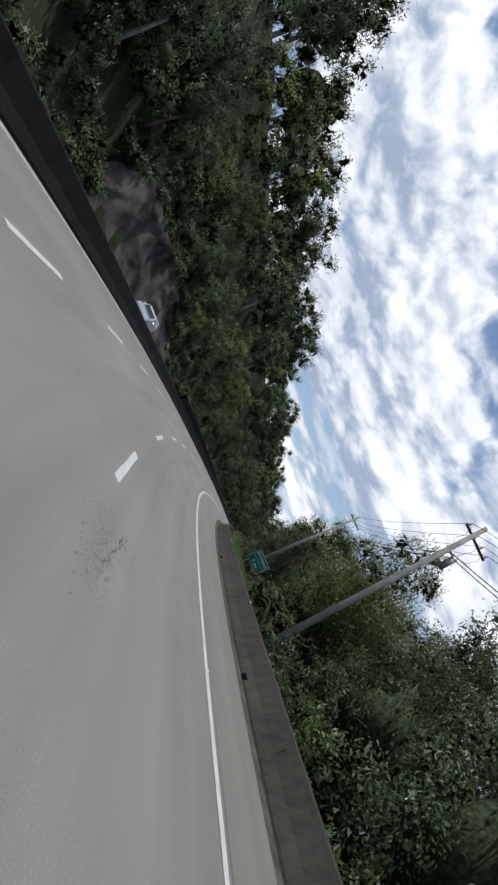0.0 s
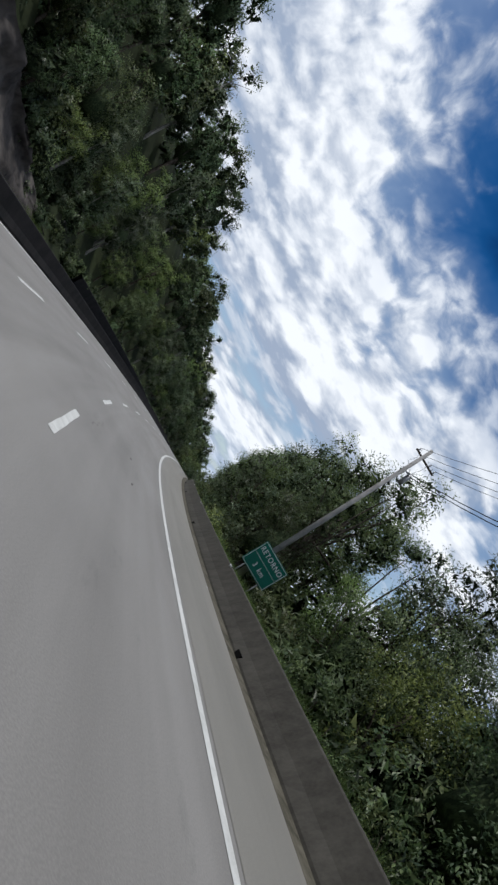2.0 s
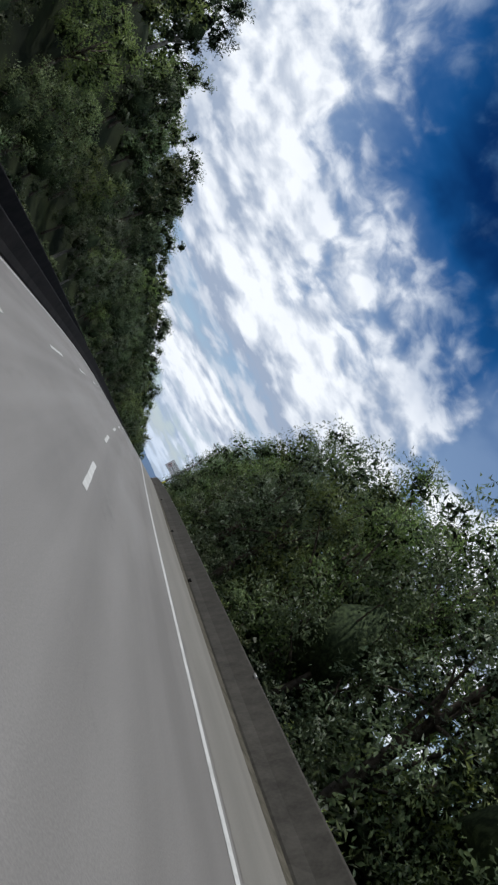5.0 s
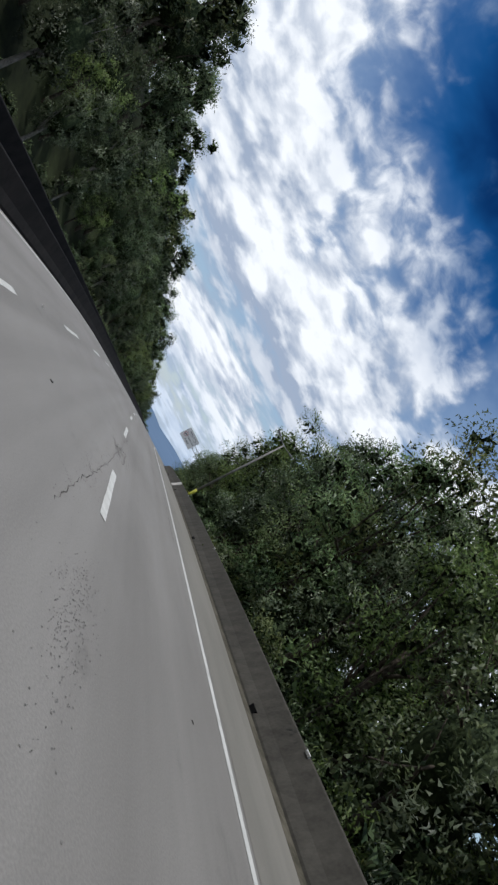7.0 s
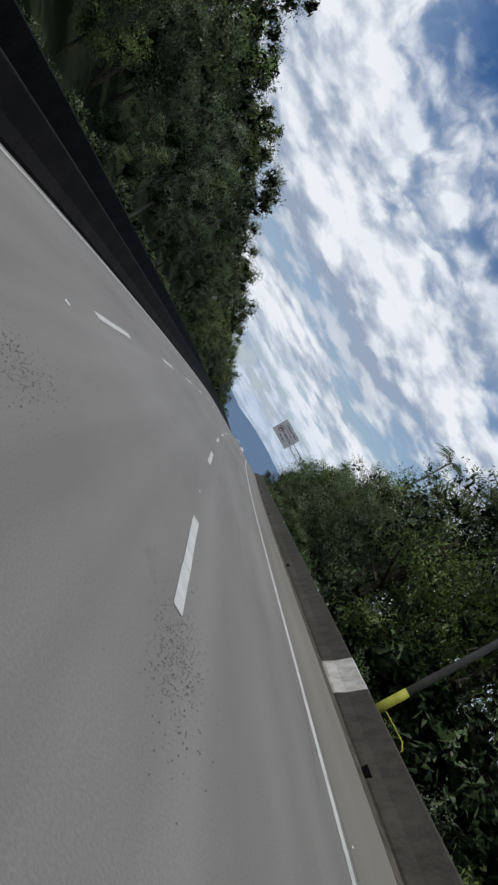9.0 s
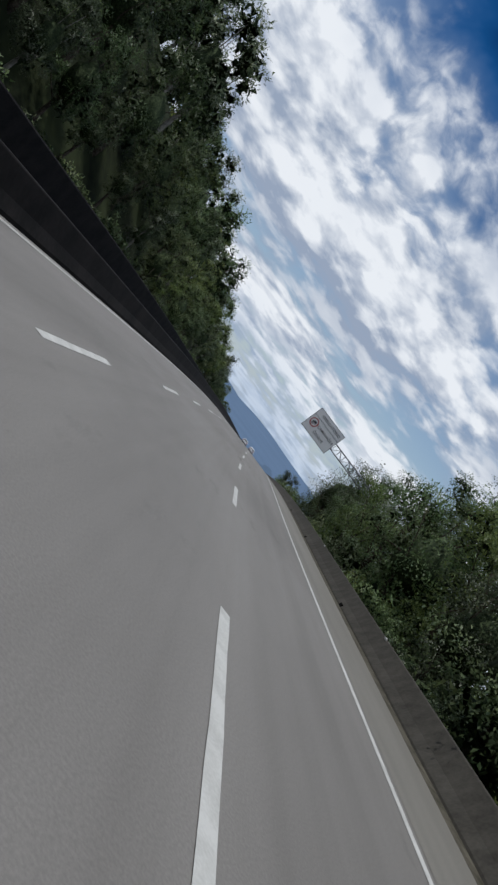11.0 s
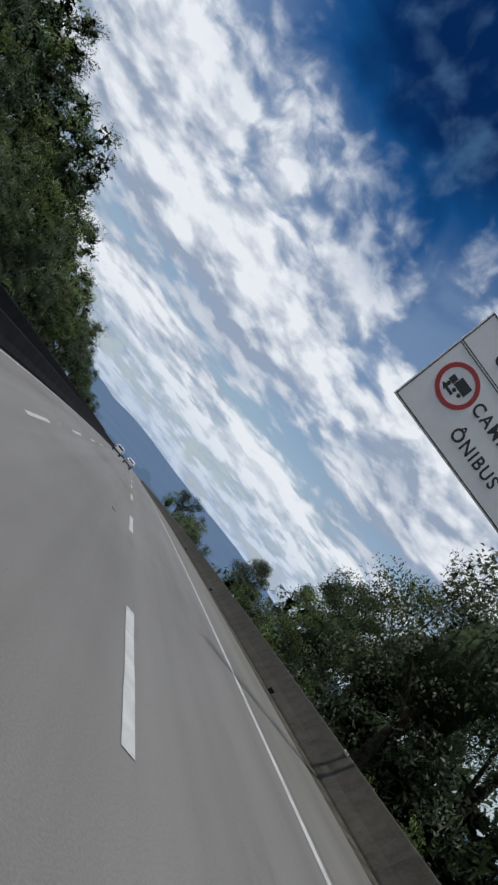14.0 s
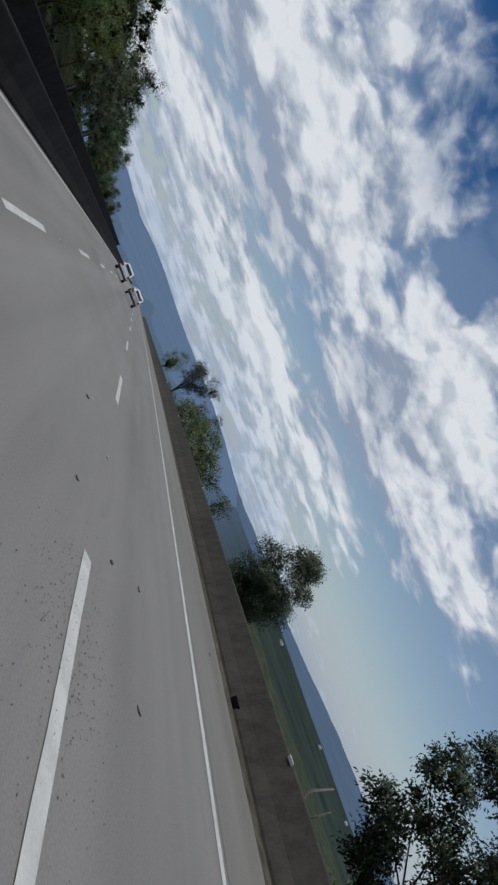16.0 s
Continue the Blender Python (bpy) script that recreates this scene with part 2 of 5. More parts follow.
def road_material(name, dark, light):
    """Worn asphalt: streaks along the lanes, coarse stone grain, ravelled patches."""
    mt, nt, bsdf = material(name)
    tc = nt.nodes.new("ShaderNodeTexCoord")

    def tex(scale_x, scale_y, detail, rough):
        mp = nt.nodes.new("ShaderNodeMapping")
        nt.links.new(tc.outputs["UV"], mp.inputs[0])
        mp.inputs["Scale"].default_value = (scale_x, scale_y, 1)
        n = nt.nodes.new("ShaderNodeTexNoise")
        nt.links.new(mp.outputs[0], n.inputs["Vector"])
        n.inputs["Scale"].default_value, n.inputs["Detail"].default_value = 1.0, detail
        n.inputs["Roughness"].default_value = rough
        return n.outputs[0]

    def rng(v, a, b, c, d):
        r = nt.nodes.new("ShaderNodeMapRange")
        nt.links.new(v, r.inputs[0])
        for i, q in enumerate((a, b, c, d)):
            r.inputs[i + 1].default_value = q
        return r.outputs[0]

    def mth(op, a, b):
        q = nt.nodes.new("ShaderNodeMath")
        q.operation = op
        for i, s in enumerate((a, b)):
            if isinstance(s, float):
                q.inputs[i].default_value = s
            else:
                nt.links.new(s, q.inputs[i])
        return q.outputs[0]

    streak = tex(1.3, 0.012, 3.0, 0.5)
    cloudy = tex(0.35, 0.08, 5.0, 0.6)
    grain = tex(46.0, 46.0, 3.0, 0.7)
    worn = tex(0.8, 0.22, 8.0, 0.75)
    f = mth("ADD", mth("MULTIPLY", streak, 0.42), mth("MULTIPLY", cloudy, 0.58))
    f = rng(f, 0.36, 0.64, 0.0, 1.0)
    mx = nt.nodes.new("ShaderNodeMix")
    mx.data_type = "RGBA"
    nt.links.new(f, mx.inputs[0])
    mx.inputs[6].default_value, mx.inputs[7].default_value = (*dark, 1), (*light, 1)
    speck = rng(grain, 0.35, 0.65, 0.88, 1.10)
    patch = rng(worn, 0.60, 0.70, 1.0, 0.80)
    k = mth("MULTIPLY", speck, patch)
    hv = nt.nodes.new("ShaderNodeHueSaturation")
    nt.links.new(k, hv.inputs["Value"])
    nt.links.new(mx.outputs[2], hv.inputs["Color"])
    nt.links.new(hv.outputs[0], bsdf.inputs["Base Color"])
    bsdf.inputs["Roughness"].default_value = 0.72
    bsdf.inputs["Specular IOR Level"].default_value = 0.35
    bp = nt.nodes.new("ShaderNodeBump")
    bp.inputs["Strength"].default_value, bp.inputs["Distance"].default_value = 0.04, 0.004
    nt.links.new(grain, bp.inputs["Height"])
    nt.links.new(bp.outputs[0], bsdf.inputs["Normal"])
    return mt


M_ROAD = road_material("worn_asphalt", (0.160, 0.151, 0.138), (0.230, 0.219, 0.202))
M_SHOULDER = road_material("shoulder_asphalt", (0.158, 0.150, 0.130), (0.216, 0.205, 0.179))
# old asphalt, its tone lowered to paint in the forest's shadow
M_OLD = road_material("old_asphalt_painted_shade", (0.016, 0.016, 0.016), (0.032, 0.031, 0.030))
M_PAINT = surface("road_paint", (0.38, 0.38, 0.355), (0.56, 0.56, 0.53), 2.2, 0.75, 0.1, 40.0, lo=0.25, hi=0.6)
M_CONC = surface("stained_concrete", (0.034, 0.031, 0.025), (0.082, 0.076, 0.063), 1.9, 0.85, 0.35, 13.0, 0.25, per_object=0.10, lo=0.28, hi=0.74)
# near-black: stains plus the wooded slope's shade, painted into the colour
M_MEDIAN = surface("concrete_painted_shade", (0.008, 0.0075, 0.0075), (0.020, 0.018, 0.017), 0.8, 0.92, 0.5, 8.0, 0.15)
M_WHITE_CONC = surface("whitewashed_concrete", (0.36, 0.34, 0.31), (0.62, 0.60, 0.56), 2.0, 0.85, 0.3, 14.0)
M_DIRT = surface("road_dirt", (0.045, 0.042, 0.030), (0.115, 0.105, 0.080), 2.0, 0.95, 0.4, 12.0, 0.1)
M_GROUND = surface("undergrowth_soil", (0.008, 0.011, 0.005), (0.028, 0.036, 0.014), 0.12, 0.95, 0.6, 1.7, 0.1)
M_GRASS = surface("slope_grass", (0.014, 0.022, 0.010), (0.052, 0.066, 0.032), 0.12, 0.95, 0.6, 2.5, 0.1)
M_ROCK = surface("bare_rock", (0.022, 0.019, 0.017), (0.10, 0.086, 0.075), 0.22, 0.9, 0.9, 2.2, 0.2)
M_BARK = surface("bark", (0.030, 0.024, 0.018), (0.12, 0.10, 0.08), 3.0, 0.95, 0.8, 22.0, 0.1)
M_PALE_BARK = surface("pale_bark", (0.14, 0.13, 0.11), (0.32, 0.30, 0.27), 3.0, 0.9, 0.5, 22.0, 0.1)
M_POLE = surface("pole_concrete", (0.20, 0.195, 0.185), (0.34, 0.33, 0.315), 1.5, 0.85, 0.3, 18.0, 0.2)
M_STEEL = surface("galvanised_steel", (0.16, 0.165, 0.17), (0.34, 0.345, 0.35), 4.0, 0.5, 0.1, 30.0, 0.5, metal=0.6)
M_WIRE = plain("black_cable", (0.012, 0.012, 0.013), 0.6)
M_YELLOW = surface("yellow_paint", (0.27, 0.28, 0.035), (0.46, 0.46, 0.06), 3.0, 0.6, 0.1, 20.0)
M_SIGN_GREEN = surface("green_sign_sheet", (0.005, 0.125, 0.088), (0.008, 0.17, 0.120), 1.5, 0.45, 0.0, 8.0, 0.4)
M_SIGN_WHITE = surface("white_sign_sheet", (0.84, 0.83, 0.82), (0.90, 0.89, 0.88), 0.8, 0.5, 0.0, 8.0, 0.4)
M_LETTER_WHITE = plain("white_lettering", (0.75, 0.77, 0.75), 0.5)
M_BLACK = plain("black_lettering", (0.02, 0.02, 0.022), 0.5)
M_RED = plain("red_ring", (0.42, 0.03, 0.03), 0.5)
M_GLASS_LAMP = plain("lamp_lens", (0.45, 0.46, 0.47), 0.2)
M_REFLECT = surface("white_reflector", (0.60, 0.60, 0.58), (0.80, 0.80, 0.78), 9.0, 0.4, 0.0, 30.0)
# paints the shade of the drain holes, which are not cut
M_HOLE = plain("drain_painted_shade", (0.006, 0.006, 0.006), 0.95, spec=0.1)
M_LEAF_A = leaf_material("broad_leaves", (0.064, 0.100, 0.041), (0.176, 0.224, 0.089), through=0.44)
M_LEAF_B = leaf_material("dark_leaves", (0.054, 0.085, 0.041), (0.142, 0.184, 0.084), 0.02, through=0.44)
M_LEAF_C = leaf_material("fresh_leaves", (0.082, 0.125, 0.036), (0.190, 0.240, 0.072), 0.02, 0.3, 0.45)
M_LEAF_G = leaf_material("glossy_leaves", (0.060, 0.091, 0.047), (0.160, 0.197, 0.108), 0.02, 0.5, 0.36)
# darker leaf copy: the shade of trees standing against the light, as colour
M_LEAF_D = leaf_material("leaves_painted_backlit", (0.024, 0.038, 0.020), (0.080, 0.100, 0.052), 0.02, 0.35, 0.30)
# dark green that paints the shade inside crowns
M_CORE = surface("crown_painted_shade", (0.020, 0.031, 0.014), (0.066, 0.090, 0.040), 4.5, 0.9, 1.0, 9.0, 0.15, lo=0.40, hi=0.68)


# distance haze goes into the base colour here, with a weak glow
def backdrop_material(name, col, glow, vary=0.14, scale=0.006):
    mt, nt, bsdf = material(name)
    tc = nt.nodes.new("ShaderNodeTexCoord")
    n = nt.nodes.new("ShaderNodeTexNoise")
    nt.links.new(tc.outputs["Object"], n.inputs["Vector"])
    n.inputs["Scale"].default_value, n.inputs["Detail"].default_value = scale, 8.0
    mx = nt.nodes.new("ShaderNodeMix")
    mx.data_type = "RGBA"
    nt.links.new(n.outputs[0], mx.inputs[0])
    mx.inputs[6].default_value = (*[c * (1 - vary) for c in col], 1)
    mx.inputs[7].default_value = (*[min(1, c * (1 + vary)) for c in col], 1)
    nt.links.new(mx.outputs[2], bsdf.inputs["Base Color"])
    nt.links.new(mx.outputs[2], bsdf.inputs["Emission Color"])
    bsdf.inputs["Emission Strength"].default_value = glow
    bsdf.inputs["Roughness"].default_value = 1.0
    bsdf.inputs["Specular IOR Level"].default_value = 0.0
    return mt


M_FAR_BLUE = backdrop_material("far_slopes_haze_tint", (0.082, 0.120, 0.180), 0.50)
M_NEAR_BLUE = backdrop_material("near_slopes_haze_tint", (0.062, 0.092, 0.135), 0.45)
M_FAR_GREEN = backdrop_material("plain_haze_tint", (0.026, 0.036, 0.031), 0.30, 0.75, 0.012)


def haze_tint_by_bearing(mt, blue):
    """Haze is painted bluer into the plain towards the range ahead than on the open side."""
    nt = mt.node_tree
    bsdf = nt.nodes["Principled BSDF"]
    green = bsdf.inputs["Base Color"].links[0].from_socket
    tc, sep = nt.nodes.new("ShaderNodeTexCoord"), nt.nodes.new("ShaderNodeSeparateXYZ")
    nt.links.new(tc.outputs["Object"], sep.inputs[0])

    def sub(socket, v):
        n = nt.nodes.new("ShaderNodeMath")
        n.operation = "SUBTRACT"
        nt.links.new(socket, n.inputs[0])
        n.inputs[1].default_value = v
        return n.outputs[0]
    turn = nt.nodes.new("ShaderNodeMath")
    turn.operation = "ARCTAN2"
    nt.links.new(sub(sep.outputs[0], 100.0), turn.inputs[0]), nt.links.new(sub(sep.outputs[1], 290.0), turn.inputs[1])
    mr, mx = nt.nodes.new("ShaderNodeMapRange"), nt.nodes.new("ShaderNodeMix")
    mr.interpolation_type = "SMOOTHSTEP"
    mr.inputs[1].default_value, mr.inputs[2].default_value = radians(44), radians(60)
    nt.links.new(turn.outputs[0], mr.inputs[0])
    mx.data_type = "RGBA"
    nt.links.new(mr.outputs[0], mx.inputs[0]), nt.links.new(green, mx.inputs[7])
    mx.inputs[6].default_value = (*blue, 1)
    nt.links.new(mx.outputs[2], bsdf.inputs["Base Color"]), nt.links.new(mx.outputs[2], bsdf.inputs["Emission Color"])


haze_tint_by_bearing(M_FAR_GREEN, (0.076, 0.112, 0.165))


# ---- small helpers ----
def part(name, bm, mt, parent=None, label="", m=None, smooth=False):
    me = bpy.data.meshes.new(name)
    bm.normal_update()
    bm.to_mesh(me)
    bm.free()
    if mt:
        me.materials.append(mt)
    if smooth:
        for p in me.polygons:
            p.use_smooth = True
    ob = new(name, me)
    if parent:
        ob.parent = parent
    if m is not None:
        ob.matrix_basis = m
    if label:
        tagged(ob, label)
    return ob


def box(bm, size, m=None, bevel=0.0):
    r = bmesh.ops.create_cube(bm, size=1.0)
    vs = r["verts"]
    bmesh.ops.scale(bm, vec=size, verts=vs)
    if bevel:
        es = list({e for v in vs for e in v.link_edges})
        vs = bmesh.ops.bevel(bm, geom=es, offset=bevel, segments=1, affect="EDGES")["verts"]
        vs = list({v for v in vs})
    if m is not None:
        bmesh.ops.transform(bm, matrix=m, verts=list(vs))
    return bm


def tube(bm, pts, radii, sides=8, cap=True):
    """A round tapering bar along pts."""
    rings = []
    n = len(pts)
    for i, p in enumerate(pts):
        p = Vector(p)
        d = Vector(pts[min(i + 1, n - 1)]) - Vector(pts[max(i - 1, 0)])
        d = d.normalized() if d.length > 1e-9 else Vector((0, 0, 1))
        u = d.cross(Vector((0.31, 0.77, 0.55)) if abs(d.z) > 0.6 else Vector((0, 0, 1))).normalized()
        w = d.cross(u)
        r = radii[i] if isinstance(radii, (list, tuple)) else radii
        rings.append([bm.verts.new(p + r * (math.cos(2 * math.pi * k / sides) * u + math.sin(2 * math.pi * k / sides) * w)) for k in range(sides)])
    for a, b in zip(rings, rings[1:]):
        for k in range(sides):
            bm.faces.new((a[k], a[(k + 1) % sides], b[(k + 1) % sides], b[k]))
    if cap:
        bm.faces.new(rings[0][::-1])
        bm.faces.new(rings[-1])
    return bm


def mesh_object(name, verts, faces, mt, smooth=False):
    me = bpy.data.meshes.new(name)
    me.from_pydata(verts, [], faces)
    me.update()
    if mt:
        me.materials.append(mt)
    if smooth:
        me.polygons.foreach_set("use_smooth", [True] * len(me.polygons))
    return new(name, me)


# ---- the line of the motorway: heading and slope along its right edge line ----
HEAD_S = [-80, 0, 20, 40, 60, 80, 100, 120, 140, 160, 180, 200, 220, 240, 260, 280, 300, 320, 360, 760]
HEAD_A = [-9.3, 0, 4.6, 8.5, 12.3, 16.0, 18.3, 19.5, 20.9, 22.3, 23.5, 25.7, 27.3, 28.3, 29.6, 30.2, 30.8, 31.1, 31.2, 31.8]
RISE_S = [-40, 20, 80, 140, 200, 260, 320, 380, 760]
RISE_G = [0.0004, 0.0042, 0.0116, 0.0089, -0.0189, -0.0195, -0.0382, -0.0442, -0.0442]
STEP = 2.0
LINE_S = np.arange(-80.0, 761.0, STEP)
LINE_A = np.radians(np.interp(LINE_S, HEAD_S, HEAD_A))
_g = np.interp(LINE_S, RISE_S, RISE_G)


def _sum(v):
    q = np.concatenate([[0.0], np.cumsum((v[1:] + v[:-1]) / 2 * STEP)])
    return q - q[int(80 / STEP)]


LINE_X, LINE_Y, LINE_Z = _sum(np.sin(LINE_A)), _sum(np.cos(LINE_A)), _sum(_g)


def at(s, o, z=0.0):
    """The point s metres along the road, o metres right of the right edge line, z above the road."""
    a = float(np.interp(s, LINE_S, LINE_A))
    return Vector((float(np.interp(s, LINE_S, LINE_X)) + o * math.cos(a), float(np.interp(s, LINE_S, LINE_Y)) - o * math.sin(a), float(np.interp(s, LINE_S, LINE_Z)) + z))


def heading(s):
    return math.degrees(float(np.interp(s, LINE_S, LINE_A)))


def slope(s):
    return math.degrees(math.atan(float(np.interp(s, RISE_S, RISE_G))))


def stand(s, o, z=0.0, turn=0.0, size=1.0):
    """A pose on the road's line, y along the road; with size, scaled."""
    p = at(s, o, z)
    return pose(p.x, p.y, p.z, 0, 0, -heading(s) + turn) @ Matrix.Scale(size, 4)


def lie(s, o, z=0.0):
    """As stand(), tilted with the road's slope."""
    p = at(s, o, z)
    return pose(p.x, p.y, p.z, slope(s), 0, -heading(s))


def ribbon(name, profile, mt, s0, s1, step=2.0, smooth=False):
    """A strip along the road with the cross-section profile [(o, z), ...], laid out in UV as metres."""
    ss = np.arange(s0, s1 + 0.01, step)
    n = len(profile)
    verts, faces = [], []
    for s in ss:
        for o, z in profile:
            verts.append(tuple(at(float(s), o, z)))
    for i in range(len(ss) - 1):
        for j in range(n - 1):
            faces.append((i * n + j, i * n + j + 1, (i + 1) * n + j + 1, (i + 1) * n + j))
    ob = mesh_object(name, verts, faces, mt, smooth)
    uv = ob.data.uv_layers.new(name="UVMap")
    for lp in ob.data.loops:
        i, j = divmod(lp.vertex_index, n)
        uv.data[lp.index].uv = (profile[j][0], float(ss[i]))
    return ob


# ---- the lie of the land ----
HILL_S = [-300, 190, 250, 318, 384, 424, 459, 510, 700]
HILL_H = [29, 29, 24, 20, 15, 11, 6, 1, -6]


def locate(x, y):
    """Nearest s and o for arrays of x, y."""
    x, y = np.asarray(x, float), np.asarray(y, float)
    s, o = np.empty_like(x), np.empty_like(x)
    for i in range(0, len(x), 2000):
        xs, ys = x[i:i + 2000, None], y[i:i + 2000, None]
        j = np.argmin((xs - LINE_X[None]) ** 2 + (ys - LINE_Y[None]) ** 2, 1)
        a = LINE_A[j]
        vx, vy = x[i:i + 2000] - LINE_X[j], y[i:i + 2000] - LINE_Y[j]
        s[i:i + 2000] = LINE_S[j] + vx * np.sin(a) + vy * np.cos(a)
        o[i:i + 2000] = vx * np.cos(a) - vy * np.sin(a)
        end = (j == 0) | (j == len(LINE_S) - 1)
        o[i:i + 2000] = np.where(end, np.sign(o[i:i + 2000]) * np.maximum(np.abs(o[i:i + 2000]), 1.0), o[i:i + 2000])
    return s, o


def sstep(v, a, b):
    t = np.clip((v - a) / (b - a), 0, 1)
    return t * t * (3 - 2 * t)


def land(s, o):
    """Height of the ground over datum."""
    s, o = np.asarray(s, float), np.asarray(o, float)
    zr = np.interp(s, LINE_S, LINE_Z)
    left = np.interp(s, HILL_S, HILL_H)
    rocky = sstep(s, 18, 30) * (1 - sstep(s, 82, 94))
    up = left * (sstep(-o, 21.5 + 3.2 * rocky, 52) + 0.75 * sstep(-o, 50, 130))
    up = up + rocky * 5.6 * sstep(-o, 24.6, 26.0) * (1 - sstep(-o, 27, 50))
    # beyond the end of the wooded cut the hill dies away into the plain
    open_ = sstep(s, 272, 332)
    near = -0.6 - 0.6 * sstep(o, 6, 12) + 8.5 * sstep(o, 17, 36) - 22 * sstep(o, 60, 170)
    far = -0.2 - 1.0 * sstep(o, 5, 16) - 3.2 * sstep(o, 14, 42) - 19 * sstep(o, 30, 180)
    right = near * (1 - open_) + far * open_
    z = zr - 0.45 + np.where(o > 4.2, right + 0.45, np.where(o < -21.5, up, 0.0))
    plain_z = -30.0
    gone = np.clip(np.maximum(sstep(s, 620, 1100), sstep(np.abs(o), 260, 800) ), 0, 1)
    return np.maximum(z * (1 - gone) + plain_z * gone, plain_z)


def ground_z(s, o):
    return float(land([s], [o])[0])


def spot(s, o, sink=0.0, turn=0.0, size=1.0):
    """A pose on the ground, upright."""
    p = at(s, o)
    return pose(p.x, p.y, ground_z(s, o) - sink, 0, 0, turn) @ Matrix.Scale(size, 4)


def build_ground():
    def axis(a, b, fine, reach):
        mid = list(np.arange(a, b, fine))
        grow, lo, hi = fine, [], []
        v = a
        while v > a - reach:
            grow *= 1.22
            v -= grow
            lo.append(v)
        grow, v = fine, mid[-1]
        while v < b + reach:
            grow *= 1.22
            v += grow
            hi.append(v)
        return np.array(lo[::-1] + mid + hi)
    xs, ys = axis(-130, 420, 5.0, 4300), axis(-60, 640, 5.0, 4300)
    gx, gy = np.meshgrid(xs, ys)
    x, y = gx.ravel(), gy.ravel()
    s, o = locate(x, y)
    z = land(s, o)
    rough = np.array([noise.noise((a * 0.07, b * 0.07, 0.0)) for a, b in zip(x, y)])
    z = z + rough * np.where((o > -23) & (o < 6), 0.0, np.where(o < 0, 1.3, 0.4))
    nx = len(xs)
    idx = np.arange(len(x)).reshape(len(ys), nx)
    faces = np.stack([idx[:-1, :-1], idx[:-1, 1:], idx[1:, 1:], idx[1:, :-1]], -1).reshape(-1, 4)
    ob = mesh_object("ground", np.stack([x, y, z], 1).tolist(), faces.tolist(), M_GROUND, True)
    ob.data.materials.append(M_GRASS)
    cs, co = s[faces].mean(1), o[faces].mean(1)
    grassy = ((cs > 322) & (co > 3)) | ((co > 90)) | (cs > 560)
    # far off, the plain and the slopes get haze painted into their colour
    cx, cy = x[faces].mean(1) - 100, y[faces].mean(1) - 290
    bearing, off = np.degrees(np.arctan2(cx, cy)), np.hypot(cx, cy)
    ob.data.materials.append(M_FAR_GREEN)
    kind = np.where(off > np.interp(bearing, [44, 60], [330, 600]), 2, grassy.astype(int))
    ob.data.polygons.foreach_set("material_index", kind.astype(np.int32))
    tagged(ob, "dark undergrowth and grass falling away to a plain", "ground", kind="structure")


build_ground()

# ---- carriageways ----
road = tagged(ribbon("road", [(-10.7, 0.0), (-7.2, 0.02), (-3.6, 0.04), (0.0, 0.02), (3.3, 0.0)], M_ROAD, -80, 740), "pale worn grey asphalt motorway with three lanes", "road", kind="structure")
other = tagged(ribbon("road_opposite", [(-21.6, 0.1), (-16.5, 0.15), (-11.2, 0.0)], M_OLD, -80, 740), "old asphalt carriageway behind the median barrier with shade painted dark", "road", kind="structure")
tagged(ribbon("edge_line", [(-0.085, 0.026), (0.085, 0.024)], M_PAINT, -80, 740), "solid white edge line, slightly worn", "road marking", kind="structure")
tagged(ribbon("shoulder", [(0.22, 0.0235), (1.6, 0.015), (3.05, 0.0065)], M_SHOULDER, -80, 740), "olive-grey asphalt shoulder", "road", kind="structure")
tagged(ribbon("gutter", [(2.62, 0.0095), (2.80, 0.016), (2.95, 0.022), (3.10, 0.04)], M_DIRT, -80, 740), "dark mossy dirt along the foot of the barrier", "gutter", kind="structure")
tagged(ribbon("edge_line_left", [(-10.35, 0.012), (-10.22, 0.013)], M_PAINT, -80, 740), "thin white line at the median, dusty", "road marking", kind="structure")


def dash_mesh():
    bm = bmesh.new()
    rng = random.Random(4)
    n = 9
    lo, hi = [], []
    for i in range(n):
        y = -2.05 + 4.1 * i / (n - 1)
        lo.append(bm.verts.new((-0.075 + rng.uniform(-0.006, 0.006), y, 0)))
        hi.append(bm.verts.new((0.075 + rng.uniform(-0.006, 0.006), y, 0)))
    for i in range(n - 1):
        bm.faces.new((lo[i], hi[i], hi[i + 1], lo[i + 1]))
    return bm


_dash = part("lane_dash", dash_mesh(), M_PAINT, road)
MIDDLE = [11.35 + 12.5 * k for k in range(-2, 44)]
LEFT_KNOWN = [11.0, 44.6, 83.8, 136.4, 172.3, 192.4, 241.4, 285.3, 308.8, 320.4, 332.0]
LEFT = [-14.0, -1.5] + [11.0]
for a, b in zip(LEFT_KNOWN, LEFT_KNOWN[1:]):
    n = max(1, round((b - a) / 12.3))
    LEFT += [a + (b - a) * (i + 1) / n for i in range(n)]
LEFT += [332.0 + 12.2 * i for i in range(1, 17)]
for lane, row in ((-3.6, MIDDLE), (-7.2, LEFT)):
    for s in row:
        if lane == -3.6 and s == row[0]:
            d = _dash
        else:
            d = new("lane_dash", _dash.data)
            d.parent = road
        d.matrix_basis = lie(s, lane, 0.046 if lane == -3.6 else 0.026)


